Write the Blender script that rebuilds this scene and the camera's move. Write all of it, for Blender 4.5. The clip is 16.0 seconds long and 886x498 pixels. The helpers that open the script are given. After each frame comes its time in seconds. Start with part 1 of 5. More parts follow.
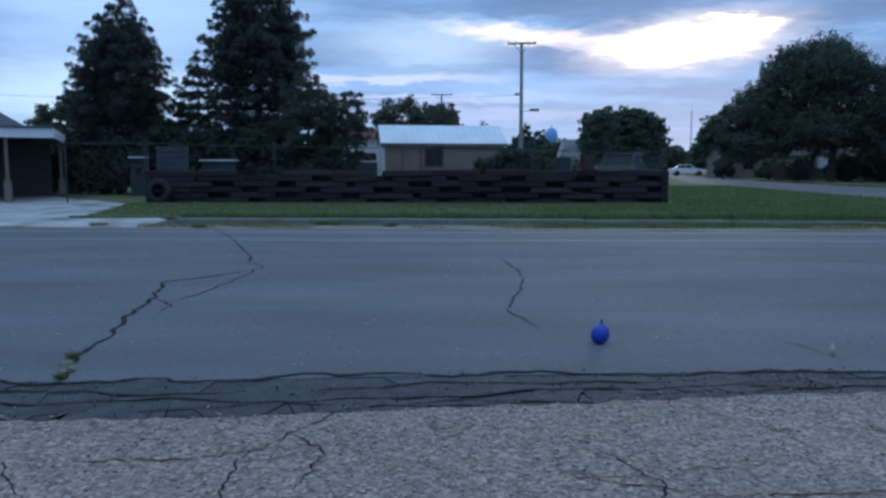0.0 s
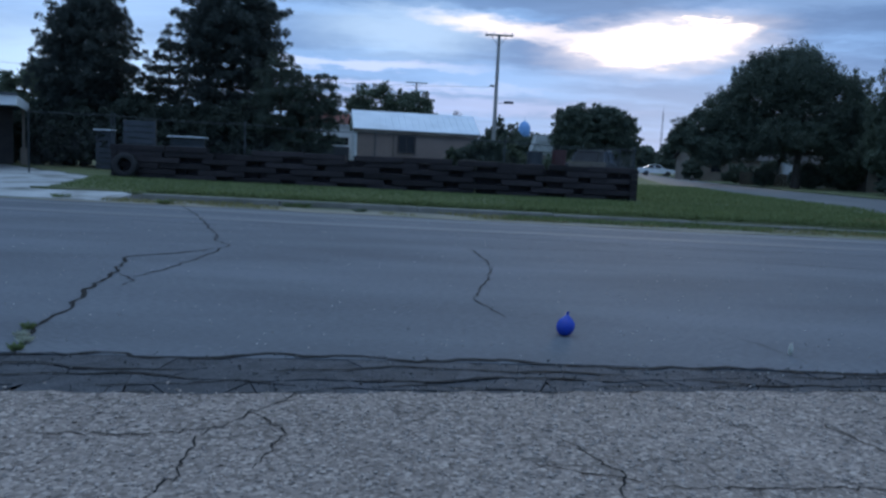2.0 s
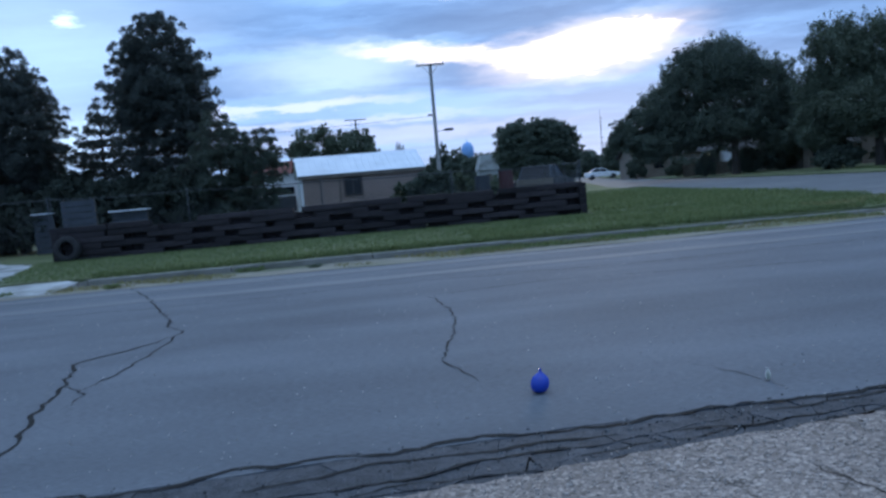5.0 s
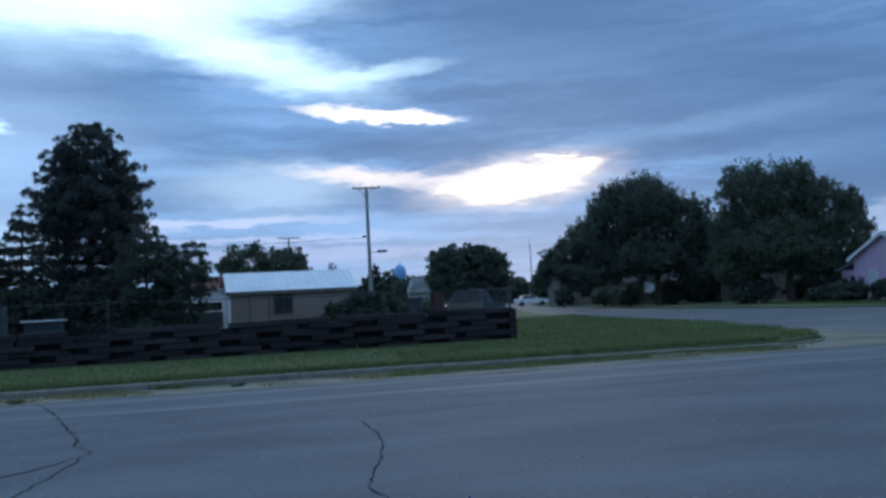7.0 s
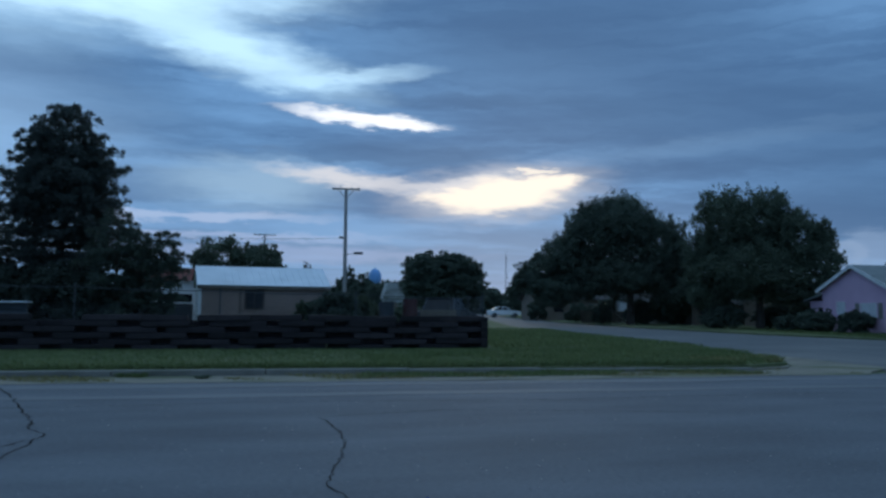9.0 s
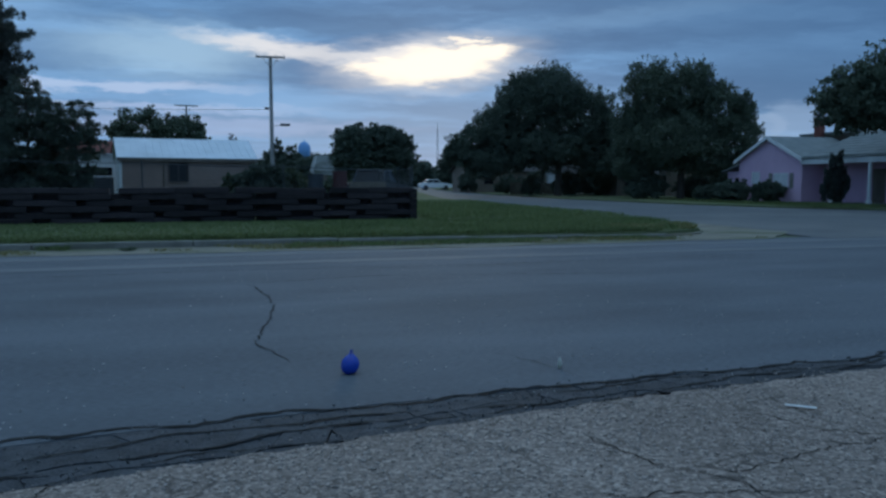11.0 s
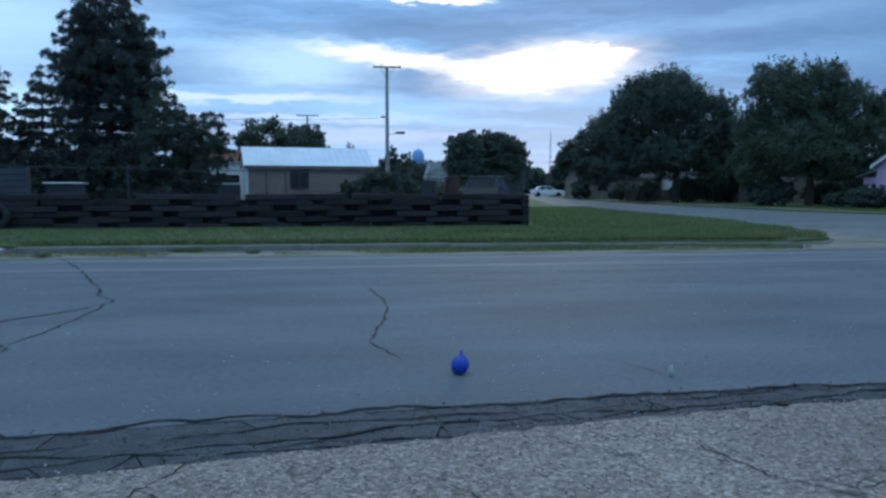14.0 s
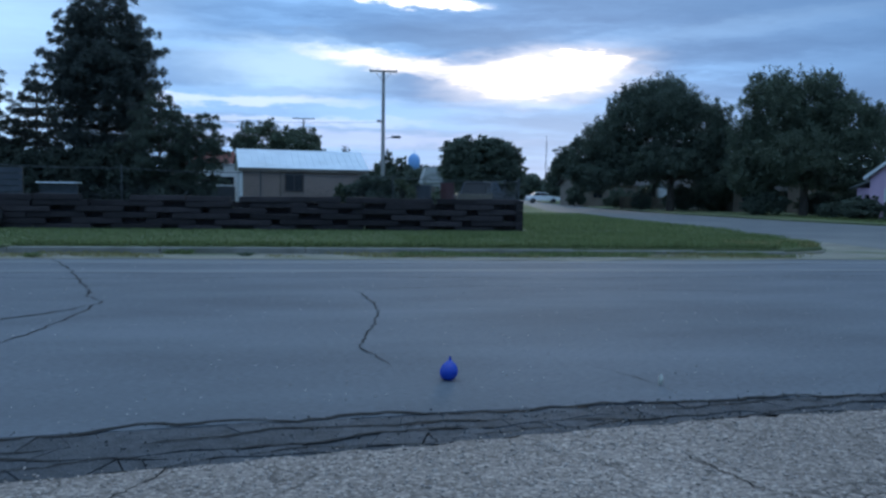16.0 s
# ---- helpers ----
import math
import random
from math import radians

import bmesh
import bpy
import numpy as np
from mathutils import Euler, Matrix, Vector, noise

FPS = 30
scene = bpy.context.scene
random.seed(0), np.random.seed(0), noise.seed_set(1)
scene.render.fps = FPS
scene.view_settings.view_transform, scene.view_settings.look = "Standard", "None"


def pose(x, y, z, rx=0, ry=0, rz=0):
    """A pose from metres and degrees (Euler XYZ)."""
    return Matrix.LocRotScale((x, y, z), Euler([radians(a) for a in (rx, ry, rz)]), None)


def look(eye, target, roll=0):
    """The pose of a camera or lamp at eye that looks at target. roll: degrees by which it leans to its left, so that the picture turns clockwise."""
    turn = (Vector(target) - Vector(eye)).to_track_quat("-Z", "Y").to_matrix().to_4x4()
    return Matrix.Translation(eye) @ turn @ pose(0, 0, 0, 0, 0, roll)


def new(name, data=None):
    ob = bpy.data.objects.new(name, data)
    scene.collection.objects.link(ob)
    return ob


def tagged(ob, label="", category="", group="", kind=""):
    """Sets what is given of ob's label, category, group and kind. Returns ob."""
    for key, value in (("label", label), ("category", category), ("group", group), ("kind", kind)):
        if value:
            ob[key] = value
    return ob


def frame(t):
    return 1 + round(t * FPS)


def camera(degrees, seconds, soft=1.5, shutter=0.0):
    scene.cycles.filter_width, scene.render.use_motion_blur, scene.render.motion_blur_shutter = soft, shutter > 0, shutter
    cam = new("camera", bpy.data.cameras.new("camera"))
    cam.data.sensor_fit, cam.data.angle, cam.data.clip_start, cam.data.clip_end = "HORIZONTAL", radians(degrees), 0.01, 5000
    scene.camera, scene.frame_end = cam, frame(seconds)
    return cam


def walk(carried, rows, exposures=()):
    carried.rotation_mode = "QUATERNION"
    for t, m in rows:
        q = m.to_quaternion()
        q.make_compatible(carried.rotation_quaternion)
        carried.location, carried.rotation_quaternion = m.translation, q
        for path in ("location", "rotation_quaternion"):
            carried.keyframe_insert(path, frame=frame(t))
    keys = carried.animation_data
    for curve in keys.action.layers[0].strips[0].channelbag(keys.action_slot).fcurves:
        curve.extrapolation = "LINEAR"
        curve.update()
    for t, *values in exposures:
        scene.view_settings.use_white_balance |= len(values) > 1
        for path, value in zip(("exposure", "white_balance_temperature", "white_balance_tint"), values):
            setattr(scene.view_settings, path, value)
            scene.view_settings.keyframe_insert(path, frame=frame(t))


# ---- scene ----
cam = camera(61.1, 16.0, soft=2.7, shutter=0.3)
PATH = [
    (0, (0.052, 0.332, 1.203), (-0.015, 2.32, 0.995), -0.0),
    (0.5, (0.014, 0.35, 1.196), (0.01, 2.339, 0.989), 2.4),
    (1, (0.032, 0.348, 1.19), (0.06, 2.339, 0.997), 3.1),
    (1.5, (0.04, 0.353, 1.182), (0.074, 2.342, 0.978), 3.3),
    (2, (0.039, 0.347, 1.178), (0.058, 2.333, 0.944), 2.8),
    (2.5, (0.038, 0.356, 1.167), (0.037, 2.337, 0.896), 2.1),
    (3, (0.06, 0.329, 1.174), (0.038, 2.306, 0.876), 0.3),
    (3.2, (0.084, 0.329, 1.172), (0.057, 2.305, 0.862), -1.2),
    (5.3, (0.077, 0.563, 1.472), (0.251, 2.552, 1.353), -6.3),
    (5.5, (0.092, 0.537, 1.431), (0.292, 2.525, 1.344), -7.0),
    (6, (0.044, 0.405, 1.465), (0.235, 2.395, 1.424), -6.6),
    (6.5, (0.059, 0.596, 1.463), (0.428, 2.561, 1.479), -3.5),
    (7, (0.054, 0.538, 1.443), (0.386, 2.505, 1.588), -3.1),
    (7.5, (0.042, 0.636, 1.449), (0.392, 2.592, 1.679), -1.8),
    (8, (0.052, 0.593, 1.43), (0.363, 2.555, 1.661), -1.1),
    (8.5, (0.031, 0.455, 1.408), (0.316, 2.422, 1.626), 0.1),
    (9, (0.08, 0.584, 1.385), (0.473, 2.538, 1.549), 0.4),
    (9.5, (0.063, 0.449, 1.317), (0.533, 2.392, 1.381), 0.1),
    (10, (0.098, 0.443, 1.304), (0.646, 2.365, 1.236), -0.2),
    (10.2, (0.113, 0.435, 1.331), (0.683, 2.348, 1.216), -0.2),
    (12.3, (0.131, 0.369, 1.285), (0.689, 2.28, 1.093), -0.2),
    (12.5, (0.121, 0.36, 1.288), (0.655, 2.278, 1.097), -0.2),
    (13, (0.122, 0.356, 1.289), (0.575, 2.294, 1.098), -0.4),
    (13.5, (0.109, 0.31, 1.303), (0.475, 2.269, 1.128), -0.5),
    (14, (0.112, 0.304, 1.304), (0.392, 2.278, 1.15), 0.0),
    (14.5, (0.121, 0.321, 1.299), (0.37, 2.301, 1.165), 0.4),
    (15, (0.129, 0.312, 1.303), (0.359, 2.295, 1.172), 0.6),
    (15.5, (0.137, 0.332, 1.302), (0.39, 2.311, 1.167), 0.8),
    (16, (0.148, 0.33, 1.304), (0.442, 2.303, 1.163), 0.8),
]
EXPO = [(0.0, 0.38, 6480, 9), (3.0, 0.33, 6480, 9), (5.5, 0.75, 6480, 11), (6.0, 0.72, 6480, 10), (6.5, 0.45, 6420, 8), (7.0, 0.2, 6350, 6), (8.0, 0.0, 6200, 1), (9.0, -0.3, 6100, 0), (9.5, -0.38, 6100, 0), (10.0, -0.4, 6150, 0), (12.5, 0.42, 6350, -4), (14.0, 0.55, 6380, 0), (16.0, 0.55, 6400, 4)]
walk(cam, [(t, look(eye, target, roll)) for t, eye, target, roll in PATH], EXPO)

# ---------------------------------------------------------------- world and light
world = bpy.data.worlds.new("dusk_sky")
scene.world = world
world.use_nodes = True
WT = world.node_tree
WT.nodes.clear()


def wlink(value, socket):
    if isinstance(value, (int, float)):
        socket.default_value = value
    elif isinstance(value, tuple):
        socket.default_value = (*value, 1.0) if len(socket.default_value) == 4 else value
    else:
        WT.links.new(value, socket)


def wmath(op, a, b=0.0, clamp=False):
    n = WT.nodes.new("ShaderNodeMath")
    n.operation, n.use_clamp = op, clamp
    wlink(a, n.inputs[0])
    wlink(b, n.inputs[1])
    return n.outputs[0]


def wmix(fac, a, b, blend="MIX"):
    n = WT.nodes.new("ShaderNodeMix")
    n.data_type, n.blend_type = "RGBA", blend
    wlink(fac, n.inputs[0])
    wlink(a, n.inputs[6])
    wlink(b, n.inputs[7])
    return n.outputs[2]


def wramp(value, lo, hi, out_lo=0.0, out_hi=1.0):
    n = WT.nodes.new("ShaderNodeMapRange")
    n.interpolation_type = "SMOOTHSTEP"
    for k, v in enumerate((value, lo, hi, out_lo, out_hi)):
        wlink(v, n.inputs[k])
    return n.outputs[0]


def wnoise(x, y, scale, detail=5.0, rough=0.55, seed=0.0):
    c = WT.nodes.new("ShaderNodeCombineXYZ")
    wlink(x, c.inputs[0])
    wlink(y, c.inputs[1])
    c.inputs[2].default_value = seed
    n = WT.nodes.new("ShaderNodeTexNoise")
    WT.links.new(c.outputs[0], n.inputs["Vector"])
    n.inputs["Scale"].default_value, n.inputs["Detail"].default_value, n.inputs["Roughness"].default_value = scale, detail, rough
    return n.outputs[0]


coords = WT.nodes.new("ShaderNodeTexCoord")
split = WT.nodes.new("ShaderNodeSeparateXYZ")
WT.links.new(coords.outputs["Generated"], split.inputs[0])
AZ = wmath("MULTIPLY", wmath("ARCTAN2", split.outputs[0], split.outputs[1]), 57.2958)
EL = wmath("MULTIPLY", wmath("ARCSINE", split.outputs[2]), 57.2958)
# ragged cloud edges: shift azimuth and elevation by noise
da = wmath("MULTIPLY", wmath("SUBTRACT", wnoise(wmath("MULTIPLY", AZ, 0.10), wmath("MULTIPLY", EL, 0.30), 2.6, 8, 0.62, 3.1), 0.5), 5.5)
de = wmath("MULTIPLY", wmath("SUBTRACT", wnoise(wmath("MULTIPLY", AZ, 0.10), wmath("MULTIPLY", EL, 0.42), 3.0, 8, 0.62, 9.7), 0.5), 2.0)
AZ2, EL2 = wmath("ADD", AZ, da), wmath("ADD", EL, de)
# long layers of cloud, finer towards the horizon
lift = wmath("ADD", wmath("MAXIMUM", split.outputs[2], 0.0), 0.10)
px, py = wmath("DIVIDE", split.outputs[0], lift), wmath("DIVIDE", split.outputs[1], lift)
layers = wnoise(wmath("MULTIPLY", px, 0.55), wmath("MULTIPLY", py, 1.5), 0.9, 7, 0.6, 1.3)
streaks = wnoise(wmath("MULTIPLY", AZ2, 0.035), wmath("MULTIPLY", EL2, 0.55), 1.0, 6, 0.55, 5.5)
blend = wramp(wmath("ADD", wmath("MULTIPLY", layers, 0.55), wmath("MULTIPLY", streaks, 0.45)), 0.41, 0.62)
sky = wmix(blend, (0.100, 0.205, 0.430), (0.215, 0.400, 0.740))
# paler towards the horizon, brighter overhead
sky = wmix(wmath("MULTIPLY", wramp(EL2, 9.5, 4.5), 0.38), sky, (0.34, 0.50, 0.81))
sky = wmix(wmath("MULTIPLY", wramp(EL2, 2.6, 0.2), 0.6), sky, (0.20, 0.33, 0.60))
sky = wmix(wramp(EL, 26.0, 60.0), sky, (0.46, 0.68, 1.02))


def patch(az, el, half_az, half_el, slant, fac, colour, soft=0.55):
    global sky
    u = wmath("SUBTRACT", AZ2, az)
    v = wmath("SUBTRACT", wmath("SUBTRACT", EL2, el), wmath("MULTIPLY", u, slant))
    u, v = wmath("DIVIDE", u, half_az), wmath("DIVIDE", v, half_el)
    d = wmath("SQRT", wmath("ADD", wmath("MULTIPLY", u, u), wmath("MULTIPLY", v, v)))
    sky = wmix(wmath("MULTIPLY", wramp(d, 1.0 + soft, 1.0 - soft), fac), sky, colour)


DARK, WARM, COLD = (0.084, 0.168, 0.350), (1.44, 1.18, 1.02), (0.98, 1.30, 1.62)
PALE, PINK = (0.60, 0.80, 1.06), (0.99, 0.90, 0.95)
# grey-blue cloud banks
patch(22, 20.5, 16, 5.0, 0.0, 0.75, DARK, 0.7)
patch(34, 14, 16, 3.2, 0.0, 0.75, DARK, 0.7)
patch(44, 9, 12, 3.5, 0.0, 0.55, DARK, 0.7)
patch(8, 11.8, 8, 0.9, -0.02, 0.65, DARK)
patch(-17, 15.0, 9, 3.2, -0.12, 0.60, DARK, 0.7)
patch(12, 15.9, 9, 0.55, -0.02, 0.55, DARK, 0.6)
patch(33, 10.6, 12, 0.8, 0.0, 0.45, DARK, 0.7)
patch(30, 12.0, 10, 0.55, 0.08, 0.16, (0.34, 0.52, 0.82), 0.8)
patch(42, 6.8, 11, 2.2, 0.0, 0.60, DARK, 0.7)
# thin pale cloud over the horizon
patch(-3, 9.3, 6, 1.7, 0.0, 0.55, PALE, 0.8)
patch(-8, 6.7, 9, 0.32, 0.02, 0.55, (0.66, 0.70, 0.95))
patch(-6, 5.4, 11, 0.3, 0.0, 0.45, (0.58, 0.64, 0.92))
patch(-2, 4.2, 14, 0.6, 0.0, 0.4, (0.52, 0.58, 0.88))
# the break in the cloud where the low sun stands
patch(3.0, 10.05, 4.0, 0.55, -0.08, 0.80, PINK, 0.7)
patch(8.2, 9.35, 4.2, 0.50, -0.06, 0.60, PINK, 0.8)
patch(15.6, 8.95, 6.6, 1.8, 0.08, 0.65, PINK, 0.6)
patch(13.8, 9.5, 3.6, 0.6, 0.06, 0.8, PINK, 0.6)
patch(15.9, 8.75, 4.4, 1.2, 0.10, 1.0, WARM, 0.4)
patch(19.0, 9.65, 3.3, 0.58, 0.04, 1.0, WARM, 0.4)
patch(12.4, 8.75, 2.9, 0.48, 0.02, 0.9, WARM, 0.5)
patch(18.3, 10.6, 1.7, 0.16, 0.0, 0.8, WARM)
# bright thin cloud higher up
patch(-21, 21, 9, 3.0, 0.0, 0.55, (0.75, 1.05, 1.40), 0.9)
patch(-14, 25.5, 14, 3.8, 0.0, 0.95, COLD, 0.85)
patch(-14, 21.6, 11, 1.3, 0.08, 0.75, COLD, 0.9)
patch(-5, 18.9, 7.5, 1.5, -0.24, 0.80, COLD, 0.9)
patch(3.5, 17.3, 5.0, 0.5, 0.12, 0.50, COLD, 0.9)
patch(4.8, 14.5, 4.8, 0.42, -0.09, 1.0, (1.40, 1.32, 1.40), 0.6)
patch(7.6, 14.0, 2.6, 0.36, -0.05, 1.0, (1.40, 1.32, 1.40), 0.5)
patch(-20.7, 13.1, 0.6, 0.35, 0.0, 0.8, COLD, 0.7)
patch(-24, 11, 11, 5, 0.0, 0.55, (0.46, 0.66, 1.0), 0.8)
patch(-27, 5.0, 7, 2.2, 0.0, 0.60, PALE, 0.8)
# piled cumulus low over the pink house
patch(41.2, 4.3, 2.2, 1.3, 0.0, 0.40, (0.40, 0.50, 0.74), 0.3)
patch(39.4, 4.0, 1.2, 0.9, 0.0, 0.35, (0.40, 0.50, 0.74), 0.3)

nishita = WT.nodes.new("ShaderNodeTexSky")
nishita.sky_type, nishita.sun_disc = "NISHITA", False
nishita.sun_elevation, nishita.sun_rotation = radians(8), radians(16)
thin = WT.nodes.new("ShaderNodeBackground")
WT.links.new(nishita.outputs[0], thin.inputs[0])
thin.inputs[1].default_value = 0.002
cover = WT.nodes.new("ShaderNodeBackground")
WT.links.new(sky, cover.inputs[0])
cover.inputs[1].default_value = 1.0
total = WT.nodes.new("ShaderNodeAddShader")
WT.links.new(thin.outputs[0], total.inputs[0])
WT.links.new(cover.outputs[0], total.inputs[1])
wout = WT.nodes.new("ShaderNodeOutputWorld")
WT.links.new(total.outputs[0], wout.inputs[0])

sun = new("sun", bpy.data.lights.new("sun", "SUN"))
sun.data.energy, sun.data.angle, sun.data.color = 0.3, radians(14), (1.0, 0.90, 0.78)
sun.matrix_world = look((28, 96, 22), (0, 0, 0))

# ---------------------------------------------------------------- materials


def mat(name, low, high, rough=0.8, scale=3.0, fine=40.0, bump=0.3, metal=0.0, stain=None, stain_scale=0.4, spec=0.3, stretch=(1, 1, 1), island=0.0, spread=0.0):
    """Two-scale noise between two colours, an optional stain at a larger scale, fine bump."""
    m = bpy.data.materials.new(name)
    m.use_nodes = True
    nt = m.node_tree
    b = nt.nodes["Principled BSDF"]
    tc = nt.nodes.new("ShaderNodeTexCoord")
    mp = nt.nodes.new("ShaderNodeMapping")
    mp.inputs["Scale"].default_value = stretch
    nt.links.new(tc.outputs["Object"], mp.inputs[0])

    def noise_tex(sc, detail=6.0):
        n = nt.nodes.new("ShaderNodeTexNoise")
        nt.links.new(mp.outputs[0], n.inputs["Vector"])
        n.inputs["Scale"].default_value, n.inputs["Detail"].default_value = sc, detail
        return n.outputs[0]

    def mixed(fac, a, c):
        n = nt.nodes.new("ShaderNodeMix")
        n.data_type = "RGBA"
        for k, v in ((0, fac), (6, a), (7, c)):
            if isinstance(v, tuple):
                n.inputs[k].default_value = (*v, 1.0)
            elif isinstance(v, float):
                n.inputs[k].default_value = v
            else:
                nt.links.new(v, n.inputs[k])
        return n.outputs[2]

    def ramp(v, lo, hi, out=1.0):
        n = nt.nodes.new("ShaderNodeMapRange")
        nt.links.new(v, n.inputs[0])
        n.inputs[1].default_value, n.inputs[2].default_value, n.inputs[4].default_value = lo, hi, out
        return n.outputs[0]

    coarse, grain = noise_tex(scale), noise_tex(fine, 3.0)
    both = nt.nodes.new("ShaderNodeMath")
    both.operation = "MULTIPLY_ADD"
    nt.links.new(grain, both.inputs[0])
    both.inputs[1].default_value = 0.5
    half = nt.nodes.new("ShaderNodeMath")
    half.operation = "MULTIPLY"
    nt.links.new(coarse, half.inputs[0])
    half.inputs[1].default_value = 0.5
    nt.links.new(half.outputs[0], both.inputs[2])
    colour = mixed(ramp(both.outputs[0], 0.36, 0.64), low, high)
    if stain:
        colour = mixed(ramp(noise_tex(stain_scale, 4.0), 0.50, 0.68, 0.8), colour, stain)
    if island or spread:
        src = nt.nodes.new("ShaderNodeNewGeometry").outputs["Random Per Island"] if island else nt.nodes.new("ShaderNodeObjectInfo").outputs["Random"]
        hv = nt.nodes.new("ShaderNodeHueSaturation")
        amount = island or spread
        mr = nt.nodes.new("ShaderNodeMapRange")
        nt.links.new(src, mr.inputs[0])
        mr.inputs[3].default_value, mr.inputs[4].default_value = 1 - amount, 1 + amount
        nt.links.new(mr.outputs[0], hv.inputs["Value"])
        nt.links.new(colour, hv.inputs["Color"])
        colour = hv.outputs[0]
    nt.links.new(colour, b.inputs["Base Color"])
    b.inputs["Roughness"].default_value, b.inputs["Metallic"].default_value = rough, metal
    b.inputs["Specular IOR Level"].default_value = spec
    if bump:
        bp = nt.nodes.new("ShaderNodeBump")
        bp.inputs["Strength"].default_value, bp.inputs["Distance"].default_value = bump, 0.02
        nt.links.new(both.outputs[0], bp.inputs["Height"])
        nt.links.new(bp.outputs[0], b.inputs["Normal"])
    return m


def chip_mat(name, colours, cell, bump):
    """Stone chips set in binder: one shade a chip, over broad wear."""
    m = bpy.data.materials.new(name)
    m.use_nodes = True
    nt = m.node_tree
    b = nt.nodes["Principled BSDF"]
    tc = nt.nodes.new("ShaderNodeTexCoord")
    warp = nt.nodes.new("ShaderNodeTexNoise")
    nt.links.new(tc.outputs["Object"], warp.inputs["Vector"])
    warp.inputs["Scale"].default_value = cell * 0.7
    add = nt.nodes.new("ShaderNodeVectorMath")
    add.operation = "MULTIPLY_ADD"
    nt.links.new(warp.outputs["Color"], add.inputs[0])
    add.inputs[1].default_value = (0.3 / cell,) * 3
    nt.links.new(tc.outputs["Object"], add.inputs[2])
    vor = nt.nodes.new("ShaderNodeTexVoronoi")
    vor.inputs["Scale"].default_value = cell
    vor.inputs["Randomness"].default_value = 1.0
    nt.links.new(add.outputs[0], vor.inputs["Vector"])
    sep = nt.nodes.new("ShaderNodeSeparateColor")
    nt.links.new(vor.outputs["Color"], sep.inputs[0])
    cr = nt.nodes.new("ShaderNodeValToRGB")
    cr.color_ramp.elements[0].color, cr.color_ramp.elements[1].color = (*colours[0], 1), (*colours[-1], 1)
    for k, c in enumerate(colours[1:-1], 1):
        cr.color_ramp.elements.new(k / (len(colours) - 1)).color = (*c, 1)
    nt.links.new(sep.outputs[0], cr.inputs[0])
    big = nt.nodes.new("ShaderNodeTexNoise")
    nt.links.new(tc.outputs["Object"], big.inputs["Vector"])
    big.inputs["Scale"].default_value, big.inputs["Detail"].default_value = 0.9, 8.0
    wear = nt.nodes.new("ShaderNodeMapRange")
    nt.links.new(big.outputs[0], wear.inputs[0])
    wear.inputs[1].default_value, wear.inputs[2].default_value, wear.inputs[3].default_value, wear.inputs[4].default_value = 0.3, 0.7, 0.82, 1.12
    hv = nt.nodes.new("ShaderNodeHueSaturation")
    nt.links.new(wear.outputs[0], hv.inputs["Value"])
    nt.links.new(cr.outputs[0], hv.inputs["Color"])
    # hairline crazing, broken up into stretches
    bend = nt.nodes.new("ShaderNodeTexNoise")
    nt.links.new(tc.outputs["Object"], bend.inputs["Vector"])
    bend.inputs["Scale"].default_value, bend.inputs["Detail"].default_value = 4.0, 6.0
    bent = nt.nodes.new("ShaderNodeVectorMath")
    bent.operation = "MULTIPLY_ADD"
    nt.links.new(bend.outputs["Color"], bent.inputs[0])
    bent.inputs[1].default_value = (0.28, 0.28, 0.0)
    nt.links.new(tc.outputs["Object"], bent.inputs[2])
    craze = nt.nodes.new("ShaderNodeTexVoronoi")
    craze.feature = "DISTANCE_TO_EDGE"
    craze.inputs["Scale"].default_value = 3.1
    nt.links.new(bent.outputs[0], craze.inputs["Vector"])
    line = nt.nodes.new("ShaderNodeMapRange")
    nt.links.new(craze.outputs["Distance"], line.inputs[0])
    line.inputs[1].default_value, line.inputs[2].default_value, line.inputs[3].default_value, line.inputs[4].default_value = 0.008, 0.034, 1.0, 0.0
    where = nt.nodes.new("ShaderNodeTexNoise")
    nt.links.new(tc.outputs["Object"], where.inputs["Vector"])
    where.inputs["Scale"].default_value, where.inputs["Detail"].default_value = 1.7, 5.0
    some = nt.nodes.new("ShaderNodeMapRange")
    nt.links.new(where.outputs[0], some.inputs[0])
    some.inputs[1].default_value, some.inputs[2].default_value, some.inputs[4].default_value = 0.47, 0.60, 0.75
    both = nt.nodes.new("ShaderNodeMath")
    both.operation = "MULTIPLY"
    nt.links.new(line.outputs[0], both.inputs[0])
    nt.links.new(some.outputs[0], both.inputs[1])
    shade = nt.nodes.new("ShaderNodeMix")
    shade.data_type = "RGBA"
    nt.links.new(both.outputs[0], shade.inputs[0])
    nt.links.new(hv.outputs[0], shade.inputs[6])
    shade.inputs[7].default_value = (0.05, 0.042, 0.036, 1)
    nt.links.new(shade.outputs[2], b.inputs["Base Color"])
    b.inputs["Roughness"].default_value, b.inputs["Specular IOR Level"].default_value = 0.85, 0.25
    bp = nt.nodes.new("ShaderNodeBump")
    bp.invert = True
    bp.inputs["Strength"].default_value, bp.inputs["Distance"].default_value = bump, 0.01
    nt.links.new(vor.outputs["Distance"], bp.inputs["Height"])
    nt.links.new(bp.outputs[0], b.inputs["Normal"])
    return m


